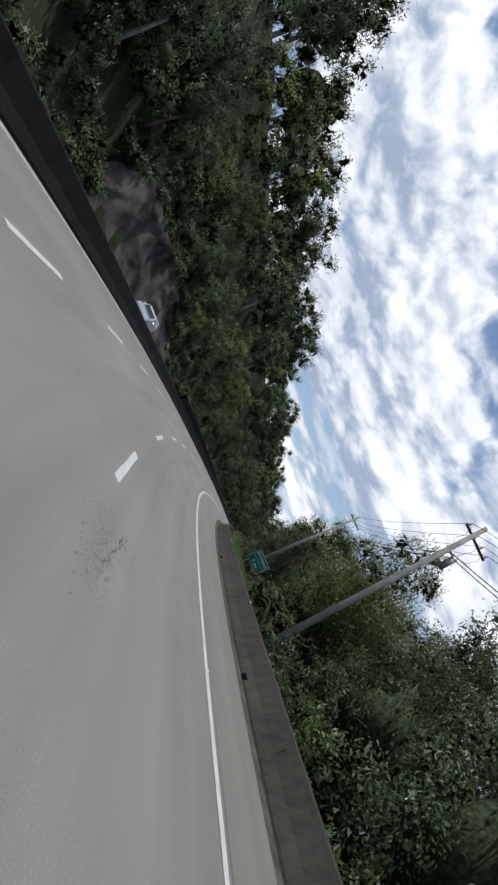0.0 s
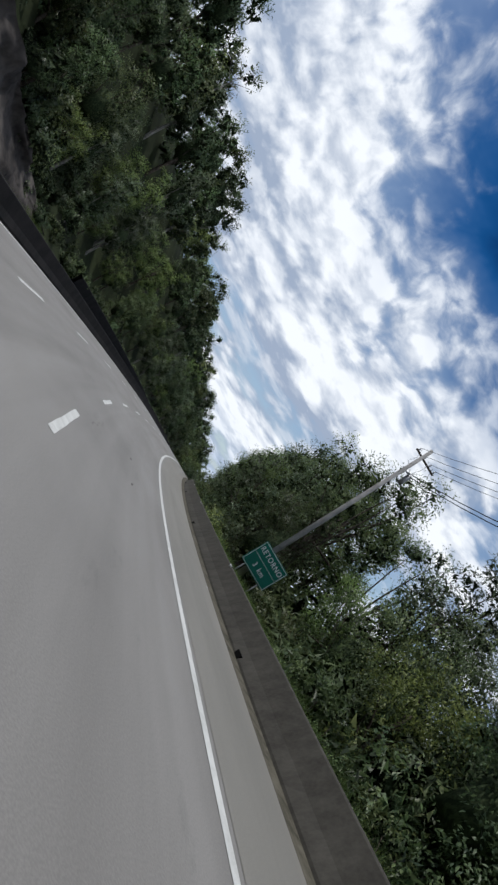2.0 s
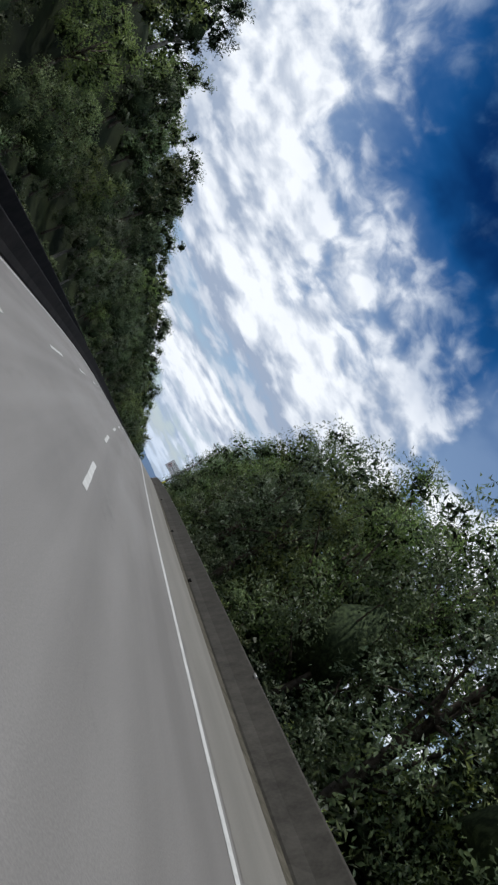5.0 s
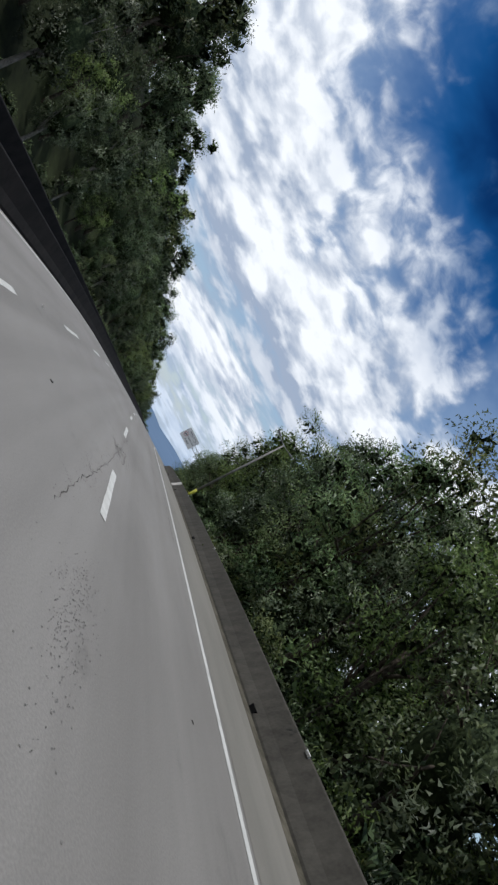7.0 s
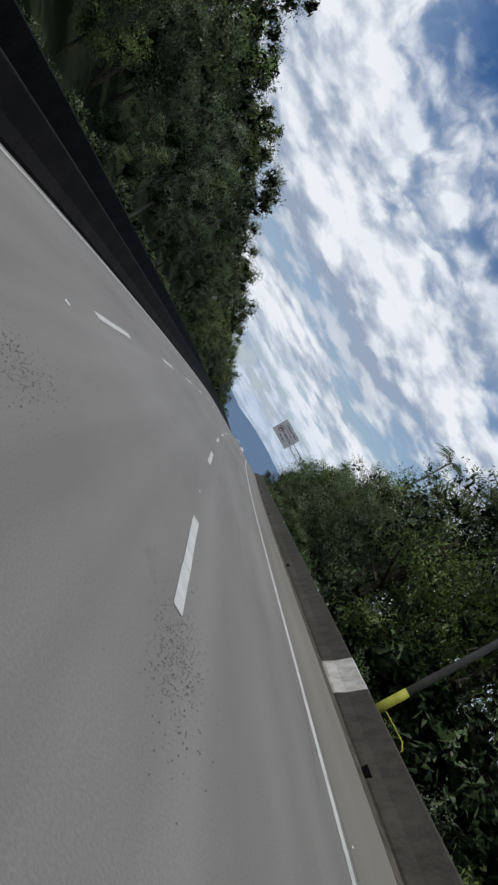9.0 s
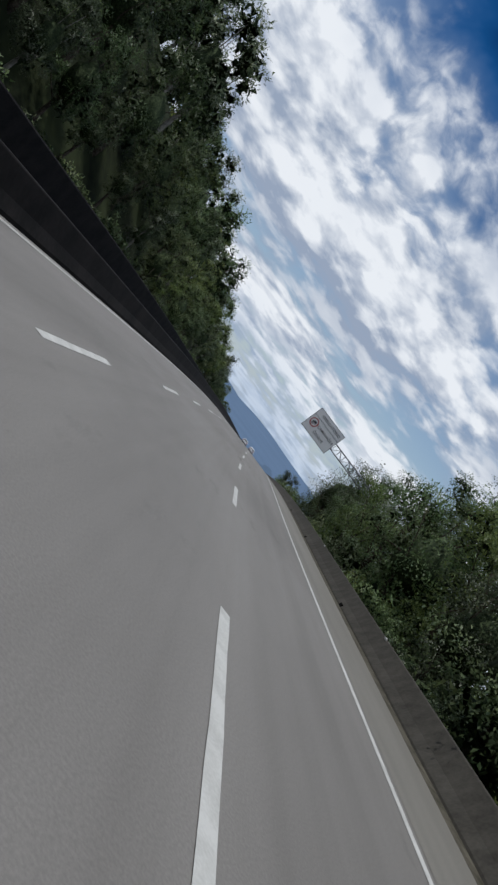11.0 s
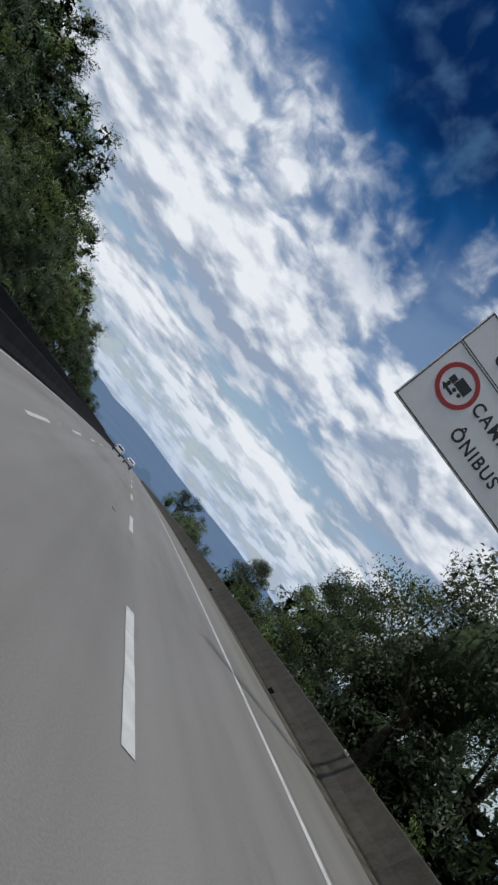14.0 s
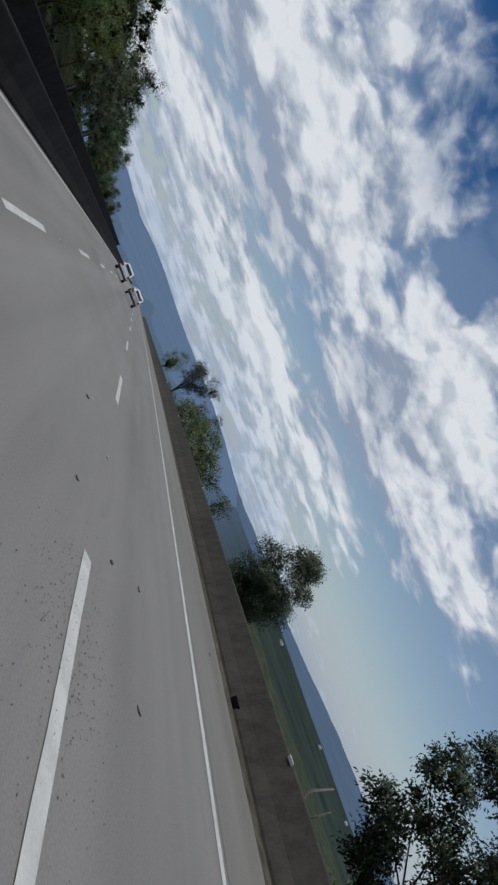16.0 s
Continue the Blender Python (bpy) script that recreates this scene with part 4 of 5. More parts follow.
for s, o, k in ((12, 13.0, 1.25), (17, 10.5, 1.1), (21, 13.5, 1.35), (27, 12.0, 1.25), (33, 13.8, 1.35), (38, 11.8, 1.2), (43, 14.2, 1.3), (48, 12.6, 1.15), (57, 16.8, 1.2), (65, 17.2, 1.25), (72, 16.6, 1.2)):
    copy_thing(ROADSIDE[int(s) % 4], spot(s, o, 0.3, s * 37, k))
s = 2.0
while s < 322:
    ss, oo = s + rng.uniform(-0.6, 0.6), 5.95 + rng.uniform(-0.25, 0.5)
    if not (36 < ss < 80 or abs(ss - 196.6) < 2.2 or 205 < ss < 219 or 26.5 < ss < 31.5):
        k = rng.uniform(0.65, 1.2) * (0.6 if 34 < ss < 47 else 1.0)
        copy_thing(rng.choice(SHRUBS), spot(ss, oo, 0.15, rng.uniform(0, 360), k))
    s += 2.9
s = 1.0
while s < 322:
    copy_thing(UNDER[int(s) % 2], spot(s + rng.uniform(-1, 1), 13.4 + rng.uniform(-1.0, 1.2), 0.4, rng.uniform(0, 360), rng.uniform(0.8, 1.15)))
    copy_thing(UNDER[int(s + 1) % 2], spot(s + rng.uniform(-1, 1), 17.6 + rng.uniform(-1.2, 1.2), 0.4, rng.uniform(0, 360), rng.uniform(1.6, 2.3)))
    if not 44 < s < 82:
        copy_thing(UNDER[int(s) % 2], spot(s + 2 + rng.uniform(-1, 1), 9.4 + rng.uniform(-0.8, 0.8), 0.4, rng.uniform(0, 360), rng.uniform(1.1, 1.6)))
    s += 6.4
for s, o, k in ((52, 14.5, 1.5), (57, 14.0, 1.6), (62, 14.6, 1.7), (67, 14.2, 1.6), (72, 14.4, 1.7), (77, 14.0, 1.6), (82, 13.6, 1.5)):
    copy_thing(UNDER[int(s) % 2], spot(s, o, 0.3, s * 53, k))
for s in range(48, 80, 3):
    copy_thing(SHRUBS[s % 3], spot(s, 11.0 + (s % 5) * 0.25, 0.15, s * 50, 1.0 + 0.15 * (s % 4)))
s = 321.0
while s < 405:
    k = 0.8 if s < 331 else 0.0 if s < 347 else 0.42 if s < 361 else 1.25 if s < 389 else 0.6
    if k:
        copy_thing(SHRUBS[int(s) % 2], spot(s, 6.6 + rng.uniform(-0.4, 2.4), 0.15, rng.uniform(0, 360), k * rng.uniform(0.8, 1.15)))
    s += 2.2

s = 326.0
while s < 430:
    copy_thing(UNDER[int(s) % 2], spot(s, 27 + rng.uniform(-1.5, 1.5), 0.3, rng.uniform(0, 360), rng.uniform(0.25, 0.45)))
    s += 5.2

# trees that stand alone past the end of the growth
lone = make_tree("lone_tree", "tall airy tree against the sky, leaves painted backlit-dark", 71, 12.5, 4.6, 2.2, 76, 0.95, 560, 0.21, M_LEAF_D, shape="round", core=0.5, limbs=16, thin=0.5, dense=False)
lone.matrix_basis = spot(339.5, 18.0, 0.3, 30, 1.0)
round_tree = make_tree("round_tree", "dense round green tree on the slope, leaves painted backlit-dark", 72, 9.0, 3.0, 0.8, 48, 1.2, 520, 0.17, M_LEAF_D, shape="round", core=0.7, thin=0.6)
round_tree.matrix_basis = spot(362, 15.2, 0.3, 0, 0.84)
umbrella = make_tree("umbrella_tree", "small umbrella-shaped tree with bare crooked limbs", 73, 6.6, 2.6, 3.2, 24, 0.9, 380, 0.16, M_LEAF_D, shape="umbrella", core=0.6, limbs=14, dense=False)
umbrella.matrix_basis = spot(404, 7.0, 0.3, 0, 1.0)
for s, o, k in ((436, 7.5, 0.62), (382, 8.6, 0.50), (388, 9.4, 0.55), (395, 9.0, 0.48)):
    copy_thing(ROADSIDE[int(s) % 4], spot(s, o, 0.3, s * 31, k))
for s, o, k in ((327, 10.0, 1.1), (330, 12.0, 1.2), (333, 14.5, 1.3), (336, 16.5, 1.2)):
    copy_thing(SHRUBS[int(s) % 2], spot(s, o, 0.15, s * 29, k))


def field_bushes():
    """Scrub dotted over the slope and the plain."""
    rng = np.random.default_rng(33)
    V, F, base = [], [], 0
    for i in range(520):
        s, o = rng.uniform(325, 640), 24 + 330 * rng.uniform(0, 1) ** 1.7
        p = at(s, o)
        r = rng.uniform(0.6, 1.5) * (1 + o / 180)
        n = 34
        d = rng.normal(size=(n, 3))
        d[:, 2] = np.abs(d[:, 2])
        d /= np.linalg.norm(d, axis=1)[:, None]
        c = np.array([p.x, p.y, ground_z(s, o)]) + d * (r * rng.uniform(0.6, 1.1, n))[:, None] * np.array([1.2, 1.2, 0.8])
        v, f = leaf_arrays(rng, c, d, r * 0.55, r * 0.4, 0.2, True)
        V.append(v), F.extend((f + base).tolist())
        base += len(v)
    tagged(mesh_object("field_scrub", np.concatenate(V).tolist(), F, M_LEAF_B), "dark scrub dotted over the falling slope", "bushes", kind="stuff")


field_bushes()


def bare_tree():
    rng = np.random.default_rng(5)
    root = tagged(new("bare_tree"), "leafless pale tree with one dark clump of leaves", "tree")
    bm = bmesh.new()
    top = Vector((0.6, -0.3, 12.5))
    tube(bm, limb_path(rng, (0, 0, -0.4), top, 0.4, 8), [0.28 * (1 - 0.85 * i / 7) for i in range(8)], 7)
    for i in range(12):
        a = Vector((0, 0, 0)).lerp(top, rng.uniform(0.5, 0.97))
        t = rng.uniform(0, 6.3)
        b = a + Vector((math.cos(t), math.sin(t), rng.uniform(0.2, 0.9))) * rng.uniform(1.2, 3.0)
        tube(bm, limb_path(rng, a, b, 0.3), [0.07, 0.055, 0.04, 0.03, 0.015], 5)
    part("trunk", bm, M_PALE_BARK, root, smooth=True)
    cr = new("crown", foliage_mesh("crown", rng, [((1.6, 0.6, 10.4), 1.0), ((2.1, 1.0, 9.8), 0.8)], 90, 0.4, 0.2, M_LEAF_B))
    cr.parent = root
    root.matrix_basis = spot(140, -47, 0.4, 120, 1.05)


bare_tree()


def frond_plant(name, label, category, seed, n, length, width, rise, mt, trunk=0.0, split=11):
    """Long leaves that rise from one point and bend over; split: leaflets on each side (0: one broad blade)."""
    rng = np.random.default_rng(seed)
    root = tagged(new(name), label, category)
    if trunk:
        bm = bmesh.new()
        tube(bm, [(0, 0, -0.3), (0.1, 0, trunk * 0.35), (0.05, 0.1, trunk * 0.7), (0, 0, trunk)], [0.16, 0.13, 0.11, 0.09], 8)
        part("trunk", bm, M_PALE_BARK, root, smooth=True)
    for i in range(n):
        t = i * 2.4 + rng.uniform(-0.3, 0.3)
        ln = length * rng.uniform(0.7, 1.15)
        up = rise * rng.uniform(0.45, 1.25)
        out = Vector((math.cos(t), math.sin(t), 0))
        side = Vector((-math.sin(t), math.cos(t), 0))
        pts = []
        for j in range(9):
            u = j / 8
            pts.append(Vector((0, 0, trunk)) + out * (ln * u * (1 - 0.15 * u)) + Vector((0, 0, ln * (up * u - (0.35 + up * 0.55) * u * u))))
        bm = bmesh.new()
        tube(bm, pts, [0.022 * (1 - 0.85 * j / 8) for j in range(9)], 4)
        if split:
            for j in range(split):
                u = 0.15 + 0.83 * j / (split - 1)
                k = u * 8
                a = pts[int(k)].lerp(pts[min(8, int(k) + 1)], k - int(k))
                ll = width * math.sin(math.pi * (0.15 + 0.8 * u))
                for q in (-1, 1):
                    tip = a + side * q * ll + out * ll * 0.5 - Vector((0, 0, ll * 0.35))
                    w = out * 0.035
                    v = [bm.verts.new(a - w), bm.verts.new(a + w), bm.verts.new(tip)]
                    bm.faces.new(v)
        else:
            prev = None
            for j in range(9):
                u = j / 8
                w = width * 0.5 * math.sin(math.pi * min(1, 0.06 + 0.94 * u)) ** 0.6 + 0.01
                row = [bm.verts.new(pts[j] - side * w + Vector((0, 0, 0.25 * w))), bm.verts.new(pts[j]), bm.verts.new(pts[j] + side * w + Vector((0, 0, 0.25 * w)))]
                if prev:
                    for q in (0, 1):
                        bm.faces.new((prev[q], prev[q + 1], row[q + 1], row[q]))
                prev = row
        part("frond", bm, mt, root)
    return root


frond_plant("palm_tree", "slim palm rising above the roadside trees", "palm", 3, 15, 2.6, 0.75, 0.8, M_LEAF_A, trunk=18.0, split=16).matrix_basis = spot(242, 8.8, 0.2)
frond_plant("palmetto", "spiky grey-green palmetto behind the barrier", "shrub", 4, 26, 2.6, 0.50, 1.15, M_LEAF_G, split=14).matrix_basis = spot(214.5, 5.3, 0.0, 0, 1.15)
frond_plant("banana_plant", "banana plant with broad upright leaves", "plant", 6, 7, 2.0, 0.5, 1.7, M_LEAF_A, trunk=1.7, split=0).matrix_basis = spot(31.9, 6.3, 0.1, 0, 0.72)
frond_plant("banana_plant", "banana plant with broad drooping leaves", "plant", 8, 7, 2.3, 0.5, 1.4, M_LEAF_C, trunk=0.6, split=0).matrix_basis = spot(266.5, 5.4, 0.1)


def grass_tufts(name, label, seed, count, s0, s1, o0, o1, hmin, hmax, mt):
    rng = np.random.default_rng(seed)
    V, F = [], []
    for i in range(count):
        s, o = rng.uniform(s0, s1), rng.uniform(o0, o1)
        p = at(s, o)
        base = np.array([p.x, p.y, ground_z(s, o) - 0.05])
        for b in range(5):
            t = rng.uniform(0, 6.28)
            h = rng.uniform(hmin, hmax)
            lean = np.array([math.cos(t), math.sin(t), 0]) * h * rng.uniform(0.15, 0.6)
            side = np.array([-math.sin(t), math.cos(t), 0]) * 0.02
            k = len(V)
            V += [tuple(base - side), tuple(base + side), tuple(base + lean + [0, 0, h])]
            F.append((k, k + 1, k + 2))
    return tagged(mesh_object(name, V, F, mt), label, "grass", kind="stuff")


grass_tufts("slope_grass", "long green grass on the slope past the barrier", 9, 12000, 318, 372, 4.1, 24, 0.35, 0.9, M_LEAF_A)
grass_tufts("clearing_grass", "bright long grass round the green sign", 14, 3600, 36, 84, 4.2, 8.5, 0.7, 1.65, M_LEAF_C)
grass_tufts("verge_grass", "grass growing behind the barrier", 10, 3500, 0, 320, 4.0, 6.0, 0.4, 1.0, M_LEAF_A)
grass_tufts("bank_grass", "bright grass patches at the foot of the rock", 12, 2600, 70, 100, -24.5, -22.0, 0.4, 1.0, M_LEAF_C)


# ---- bare rock face on the left ----
def rock_face():
    verts, faces = [], []
    ss = np.arange(46.0, 106.1, 0.5)
    rows = 26
    for s in ss:
        hi = 5.8 * min(1.0, (s - 45) / 9, (107 - s) / 32) + 0.2
        for r in range(rows):
            v = r / (rows - 1)
            o = -21.7 - 3.4 * v ** 0.8
            n = noise.noise((s * 0.16, v * 2.2, 0)) * 1.3 + noise.noise((s * 0.45, v * 5, 3)) * 0.6 + noise.noise((s * 1.1, v * 11, 7)) * 0.28 + noise.noise((s * 2.6, v * 24, 9)) * 0.12
            verts.append(tuple(at(float(s), o + n * (0.3 + 0.7 * v), hi * v - 0.3)))
    for i in range(len(ss) - 1):
        for r in range(rows - 1):
            a = i * rows + r
            faces.append((a, a + 1, a + rows + 1, a + rows))
    return tagged(mesh_object("rock_face", verts, faces, M_ROCK, True), "weathered grey-brown rock cutting with ledges", "rock", kind="structure")


rock_face()


# ---- poles, cables, lamp ----
def utility_pole(s, o, height, lean=0.0):
    root = tagged(new("utility_pole"), "round grey concrete utility pole with crossarm and cables", "pole", "utility poles")
    bm = bmesh.new()
    tube(bm, [(0, 0, -1.5), (0, 0, height * 0.5), (0, 0, height)], [0.21, 0.17, 0.12], 14)
    part("shaft", bm, M_POLE, root, smooth=True)
    part("crossarm", box(bmesh.new(), (2.0, 0.10, 0.12), Matrix.Translation((0.35, 0.14, height - 0.75)), 0.01), M_BARK, root, "dark wooden crossarm")
    part("lower_arm", box(bmesh.new(), (0.9, 0.08, 0.08), Matrix.Translation((0.3, 0.14, height - 2.1)), 0.01), M_STEEL, root)
    for x in (-0.5, 0.15, 0.75, 1.25):
        bm = bmesh.new()
        tube(bm, [(x, 0.14, height - 0.69), (x, 0.14, height - 0.62), (x, 0.14, height - 0.55), (x, 0.14, height - 0.47)], [0.03, 0.065, 0.045, 0.055], 8)
        part("insulator", bm, M_GLASS_LAMP, root, "pale insulator", smooth=True)
    bm = bmesh.new()
    tube(bm, [(0.62, 0.2, height - 2.9), (0.62, 0.2, height - 2.0)], 0.17, 12)
    part("transformer", bm, M_STEEL, root, "small grey drum transformer", smooth=True)
    for k, x in enumerate((-0.4, 0.5, 1.0)):
        bm = bmesh.new()
        tube(bm, [(x, 0.14, height - 0.5), (x + 0.25, 0.2, height - 1.0), (x + 0.1, 0.2, height - 1.6), (0.55, 0.2, height - 2.0)], 0.012, 5)
        part("jumper", bm, M_WIRE, root)
    root.matrix_basis = spot(s, o, 0.0, -heading(s)) @ pose(0, 0, 0, -lean, -0.5 * lean, 0)
    return root


POLES = [(-17.0, 6.4, 13.0, 0.0), (30.0, 6.8, 13.3, 6.5), (78.9, 8.3, 15.9, 1.5)]
_tops = []
for s, o, h, lean in POLES:
    p = utility_pole(s, o, h, lean)
    _tops.append((p.matrix_basis.copy(), h))
for (ma, ha), (mb, hb) in zip(_tops, _tops[1:]):
    for x, dz in ((-0.5, 0.46), (0.15, 0.46), (0.75, 0.46), (1.25, 0.46), (0.3, 2.05), (0.5, 2.15)):
        a, b = ma @ Vector((x, 0.14, ha - dz)), mb @ Vector((x, 0.14, hb - dz))
        sag = 0.75 if dz < 1 else 1.1
        pts = [a.lerp(b, i / 14) - Vector((0, 0, sag * 4 * (i / 14) * (1 - i / 14))) for i in range(15)]
        bm = bmesh.new()
        tube(bm, pts, 0.014 if dz < 1 else 0.024, 5)
        tagged(part("overhead_cable", bm, M_WIRE), "black overhead cable sagging between the poles", "cable", "overhead cables")


def street_lamp():
    root = tagged(new("street_lamp"), "grey lamp post with a yellow-painted foot behind the barrier", "street lamp")
    bm = bmesh.new()
    tube(bm, [(0, 0, 1.75), (0, 0, 5.5), (0, 0, 10.2)], [0.125, 0.10, 0.075], 14)
    part("post", bm, M_POLE, root, smooth=True)
    bm = bmesh.new()
    tube(bm, [(0, 0, -0.8), (0, 0, 0.8), (0, 0, 1.75)], [0.14, 0.135, 0.13], 14)
    part("foot", bm, M_YELLOW, root, "bright yellow painted foot", smooth=True)
    bm = bmesh.new()
    tube(bm, [(-0.9, 0, 10.35), (-0.3, 0, 10.25), (0.3, 0, 10.25), (0.9, 0, 10.35)], 0.04, 8)
    part("bracket", bm, M_STEEL, root, smooth=True)
    for x in (-1.15, 1.15):
        head = part("lamp_head", box(bmesh.new(), (0.62, 0.26, 0.13), Matrix.Translation((x, 0, 10.4)) @ pose(0, 0, 0, 0, -8 if x > 0 else 8, 0), 0.03), M_STEEL, root)
        part("lens", box(bmesh.new(), (0.46, 0.2, 0.05), Matrix.Translation((x, 0, 10.32)) @ pose(0, 0, 0, 0, -8 if x > 0 else 8, 0), 0.01), M_GLASS_LAMP, head, "pale lens")
    p = at(196.6, 4.5)
    root.matrix_basis = pose(p.x, p.y, p.z, 0, 0, -heading(196.6))
    hoop = bmesh.new()
    pts = [(0, -0.2, 0.3), (0, -0.2, 0.85), (0, -0.35, 1.0), (0, -1.9, 1.03), (0, -2.2, 0.95), (0, -2.3, 0.75), (0, -2.3, 0.3)]
    tube(hoop, pts, 0.022, 8)
    tagged(part("hand_hoop", hoop, M_YELLOW, m=stand(195.7, 4.05), smooth=True), "pale yellow bent steel hoop beside the lamp post", "rail")


street_lamp()


# ---- signs ----
def lettering(body, size, mt, parent, x, z, label="", y=-0.045):
    """Raised lettering, lying in the sign's face; x, z: the middle of the line."""
    cu = bpy.data.curves.new("lettering", "FONT")
    cu.body, cu.size, cu.align_x, cu.align_y = body, size, "CENTER", "CENTER"
    cu.extrude, cu.space_character, cu.offset = 0.003, 1.17, size * 0.016
    tmp = bpy.data.objects.new("lettering", cu)
    scene.collection.objects.link(tmp)
    me = bpy.data.meshes.new_from_object(tmp.evaluated_get(bpy.context.evaluated_depsgraph_get()))
    bpy.data.objects.remove(tmp)
    me.materials.clear()
    me.materials.append(mt)
    ob = new("lettering", me)
    ob.parent = parent
    ob.matrix_basis = pose(x, y, z, 90, 0, 0) @ Matrix.Diagonal((0.86, 1, 1, 1))
    if label:
        tagged(ob, label)
    return ob


def bar(name, size, centre, mt, parent, label="", bevel=0.0):
    return part(name, box(bmesh.new(), size, Matrix.Translation(centre), bevel), mt, parent, label)


def green_sign():
    w, h = 2.36, 1.84
    root = tagged(new("road_sign"), "green road sign reading RETORNO 3 km on two posts", "road sign")
    panel = bar("panel", (w, 0.05, h), (0, 0, 2.2), M_SIGN_GREEN, root, "", 0.01)
    for sx, sz, cx, cz in ((w - 0.1, 0.03, 0, 2.2 + h / 2 - 0.06), (w - 0.1, 0.03, 0, 2.2 - h / 2 + 0.06), (0.03, h - 0.1, -w / 2 + 0.06, 2.2), (0.03, h - 0.1, w / 2 - 0.06, 2.2), (w - 0.1, 0.025, 0, 2.22)):
        bar("border", (sx, 0.006, sz), (cx, -0.029, cz), M_LETTER_WHITE, panel)
    lettering("RETORNO", 0.46, M_LETTER_WHITE, panel, 0.0, 2.66, "white words RETORNO", -0.03)
    lettering("3", 0.46, M_LETTER_WHITE, panel, -0.40, 1.76, "white figure 3", -0.03)
    lettering("km", 0.46, M_LETTER_WHITE, panel, 0.22, 1.76, "white letters km", -0.03)
    for x in (-0.75, 0.75):
        bm = bmesh.new()
        tube(bm, [(x, 0.09, -2.2), (x, 0.09, 3.0)], 0.05, 8)
        part("post", bm, M_STEEL, root, smooth=True)
        bar("bracket", (0.16, 0.06, 0.06), (x, 0.05, 2.75), M_STEEL, root)
    root.matrix_basis = stand(77.6, 8.42, 0.0, -2)


green_sign()


def gantry_sign():
    w, h, z0 = 4.15, 2.95, 6.5
    root = tagged(new("gantry_sign"), "white OBRIGATÓRIO CAMINHÕES ÔNIBUS sign on a steel lattice arm", "road sign")
    cx = -0.63
    panel = bar("panel", (w, 0.06, h), (cx, 0, z0 + h / 2), M_SIGN_WHITE, root, "", 0.012)
    zt, zb, zm = z0 + h - 0.04, z0 + 0.04, z0 + h * 0.645
    for sx, sz, x, z in ((w - 0.06, 0.028, cx, zt), (w - 0.06, 0.028, cx, zb), (0.028, h - 0.06, cx - w / 2 + 0.04, z0 + h / 2), (0.028, h - 0.06, cx + w / 2 - 0.04, z0 + h / 2), (w - 0.06, 0.022, cx, zm), (w - 0.06, 0.022, cx, zm + 0.06)):
        bar("border", (sx, 0.006, sz), (x, -0.034, z), M_BLACK, panel)
    lettering("OBRIGATÓRIO", 0.455, M_BLACK, panel, cx + 0.22, z0 + h * 0.815, "black words", -0.036)
    lettering("CAMINHÕES", 0.46, M_BLACK, panel, cx + 0.55, z0 + h * 0.44, "black words", -0.036)
    lettering("ÔNIBUS", 0.46, M_BLACK, panel, cx + 0.20, z0 + h * 0.19, "black words", -0.036)
    rx, rz = cx - 1.30, z0 + h * 0.42
    bm = bmesh.new()
    n = 40
    ring = []
    for r, y in ((0.42, -0.034), (0.42, -0.042), (0.53, -0.042), (0.53, -0.034)):
        ring.append([bm.verts.new((rx + r * math.cos(2 * math.pi * i / n), y, rz + r * math.sin(2 * math.pi * i / n))) for i in range(n)])
    for a, b in zip(ring, ring[1:]):
        for i in range(n):
            bm.faces.new((a[i], a[(i + 1) % n], b[(i + 1) % n], b[i]))
    part("red_ring", bm, M_RED, panel, "red ring of a regulatory sign")
    lorry = bar("lorry_symbol", (0.36, 0.006, 0.26), (rx + 0.10, -0.037, rz + 0.08), M_BLACK, panel, "black lorry shape")
    bar("lorry_cab", (0.16, 0.006, 0.17), (rx - 0.18, -0.037, rz + 0.02), M_BLACK, lorry)
    for x in (-0.18, 0.02, 0.18):
        bm = bmesh.new()
        tube(bm, [(rx + x, -0.034, rz - 0.12), (rx + x, -0.040, rz - 0.12)], 0.05, 12)
        part("lorry_wheel", bm, M_BLACK, lorry)
    bm = bmesh.new()
    v = [bm.verts.new((rx + x, -0.037, rz + z)) for x, z in ((-0.30, -0.22), (-0.14, -0.13), (-0.14, -0.19), (0.06, -0.19), (0.06, -0.26), (-0.14, -0.26), (-0.14, -0.31))]
    bm.faces.new(v)
    part("arrow_symbol", bm, M_BLACK, panel, "black arrow")
    # lattice arm: four chords, cross braces
    x0, x1, za, zb2 = cx - w / 2 + 0.3, 8.3, 7.42, 8.26
    for z in (za, zb2):
        for y in (0.12, 0.62):
            bm = bmesh.new()
            tube(bm, [(x0, y, z), (x1, y, z)], 0.055, 8)
            part("chord", bm, M_STEEL, root, smooth=True)
    k = 0
    x = x0
    while x < x1 - 0.5:
        for y in (0.12, 0.62):
            bm = bmesh.new()
            tube(bm, [(x, y, za if k % 2 else zb2), (min(x + 0.8, x1), y, zb2 if k % 2 else za)], 0.026, 6)
            part("brace", bm, M_STEEL, root)
            bm = bmesh.new()
            tube(bm, [(x, y, za), (x, y, zb2)], 0.022, 6)
            part("upright", bm, M_STEEL, root)
        for z in (za, zb2):
            bm = bmesh.new()
            tube(bm, [(x, 0.12, z), (x, 0.62, z)], 0.022, 6)
            part("tie", bm, M_STEEL, root)
        x += 0.8
        k += 1
    bm = bmesh.new()
    tube(bm, [(8.3, 0.37, -4.0), (8.3, 0.37, 4.0), (8.3, 0.37, 8.6)], [0.24, 0.21, 0.17], 16)
    part("mast", bm, M_STEEL, root, smooth=True)
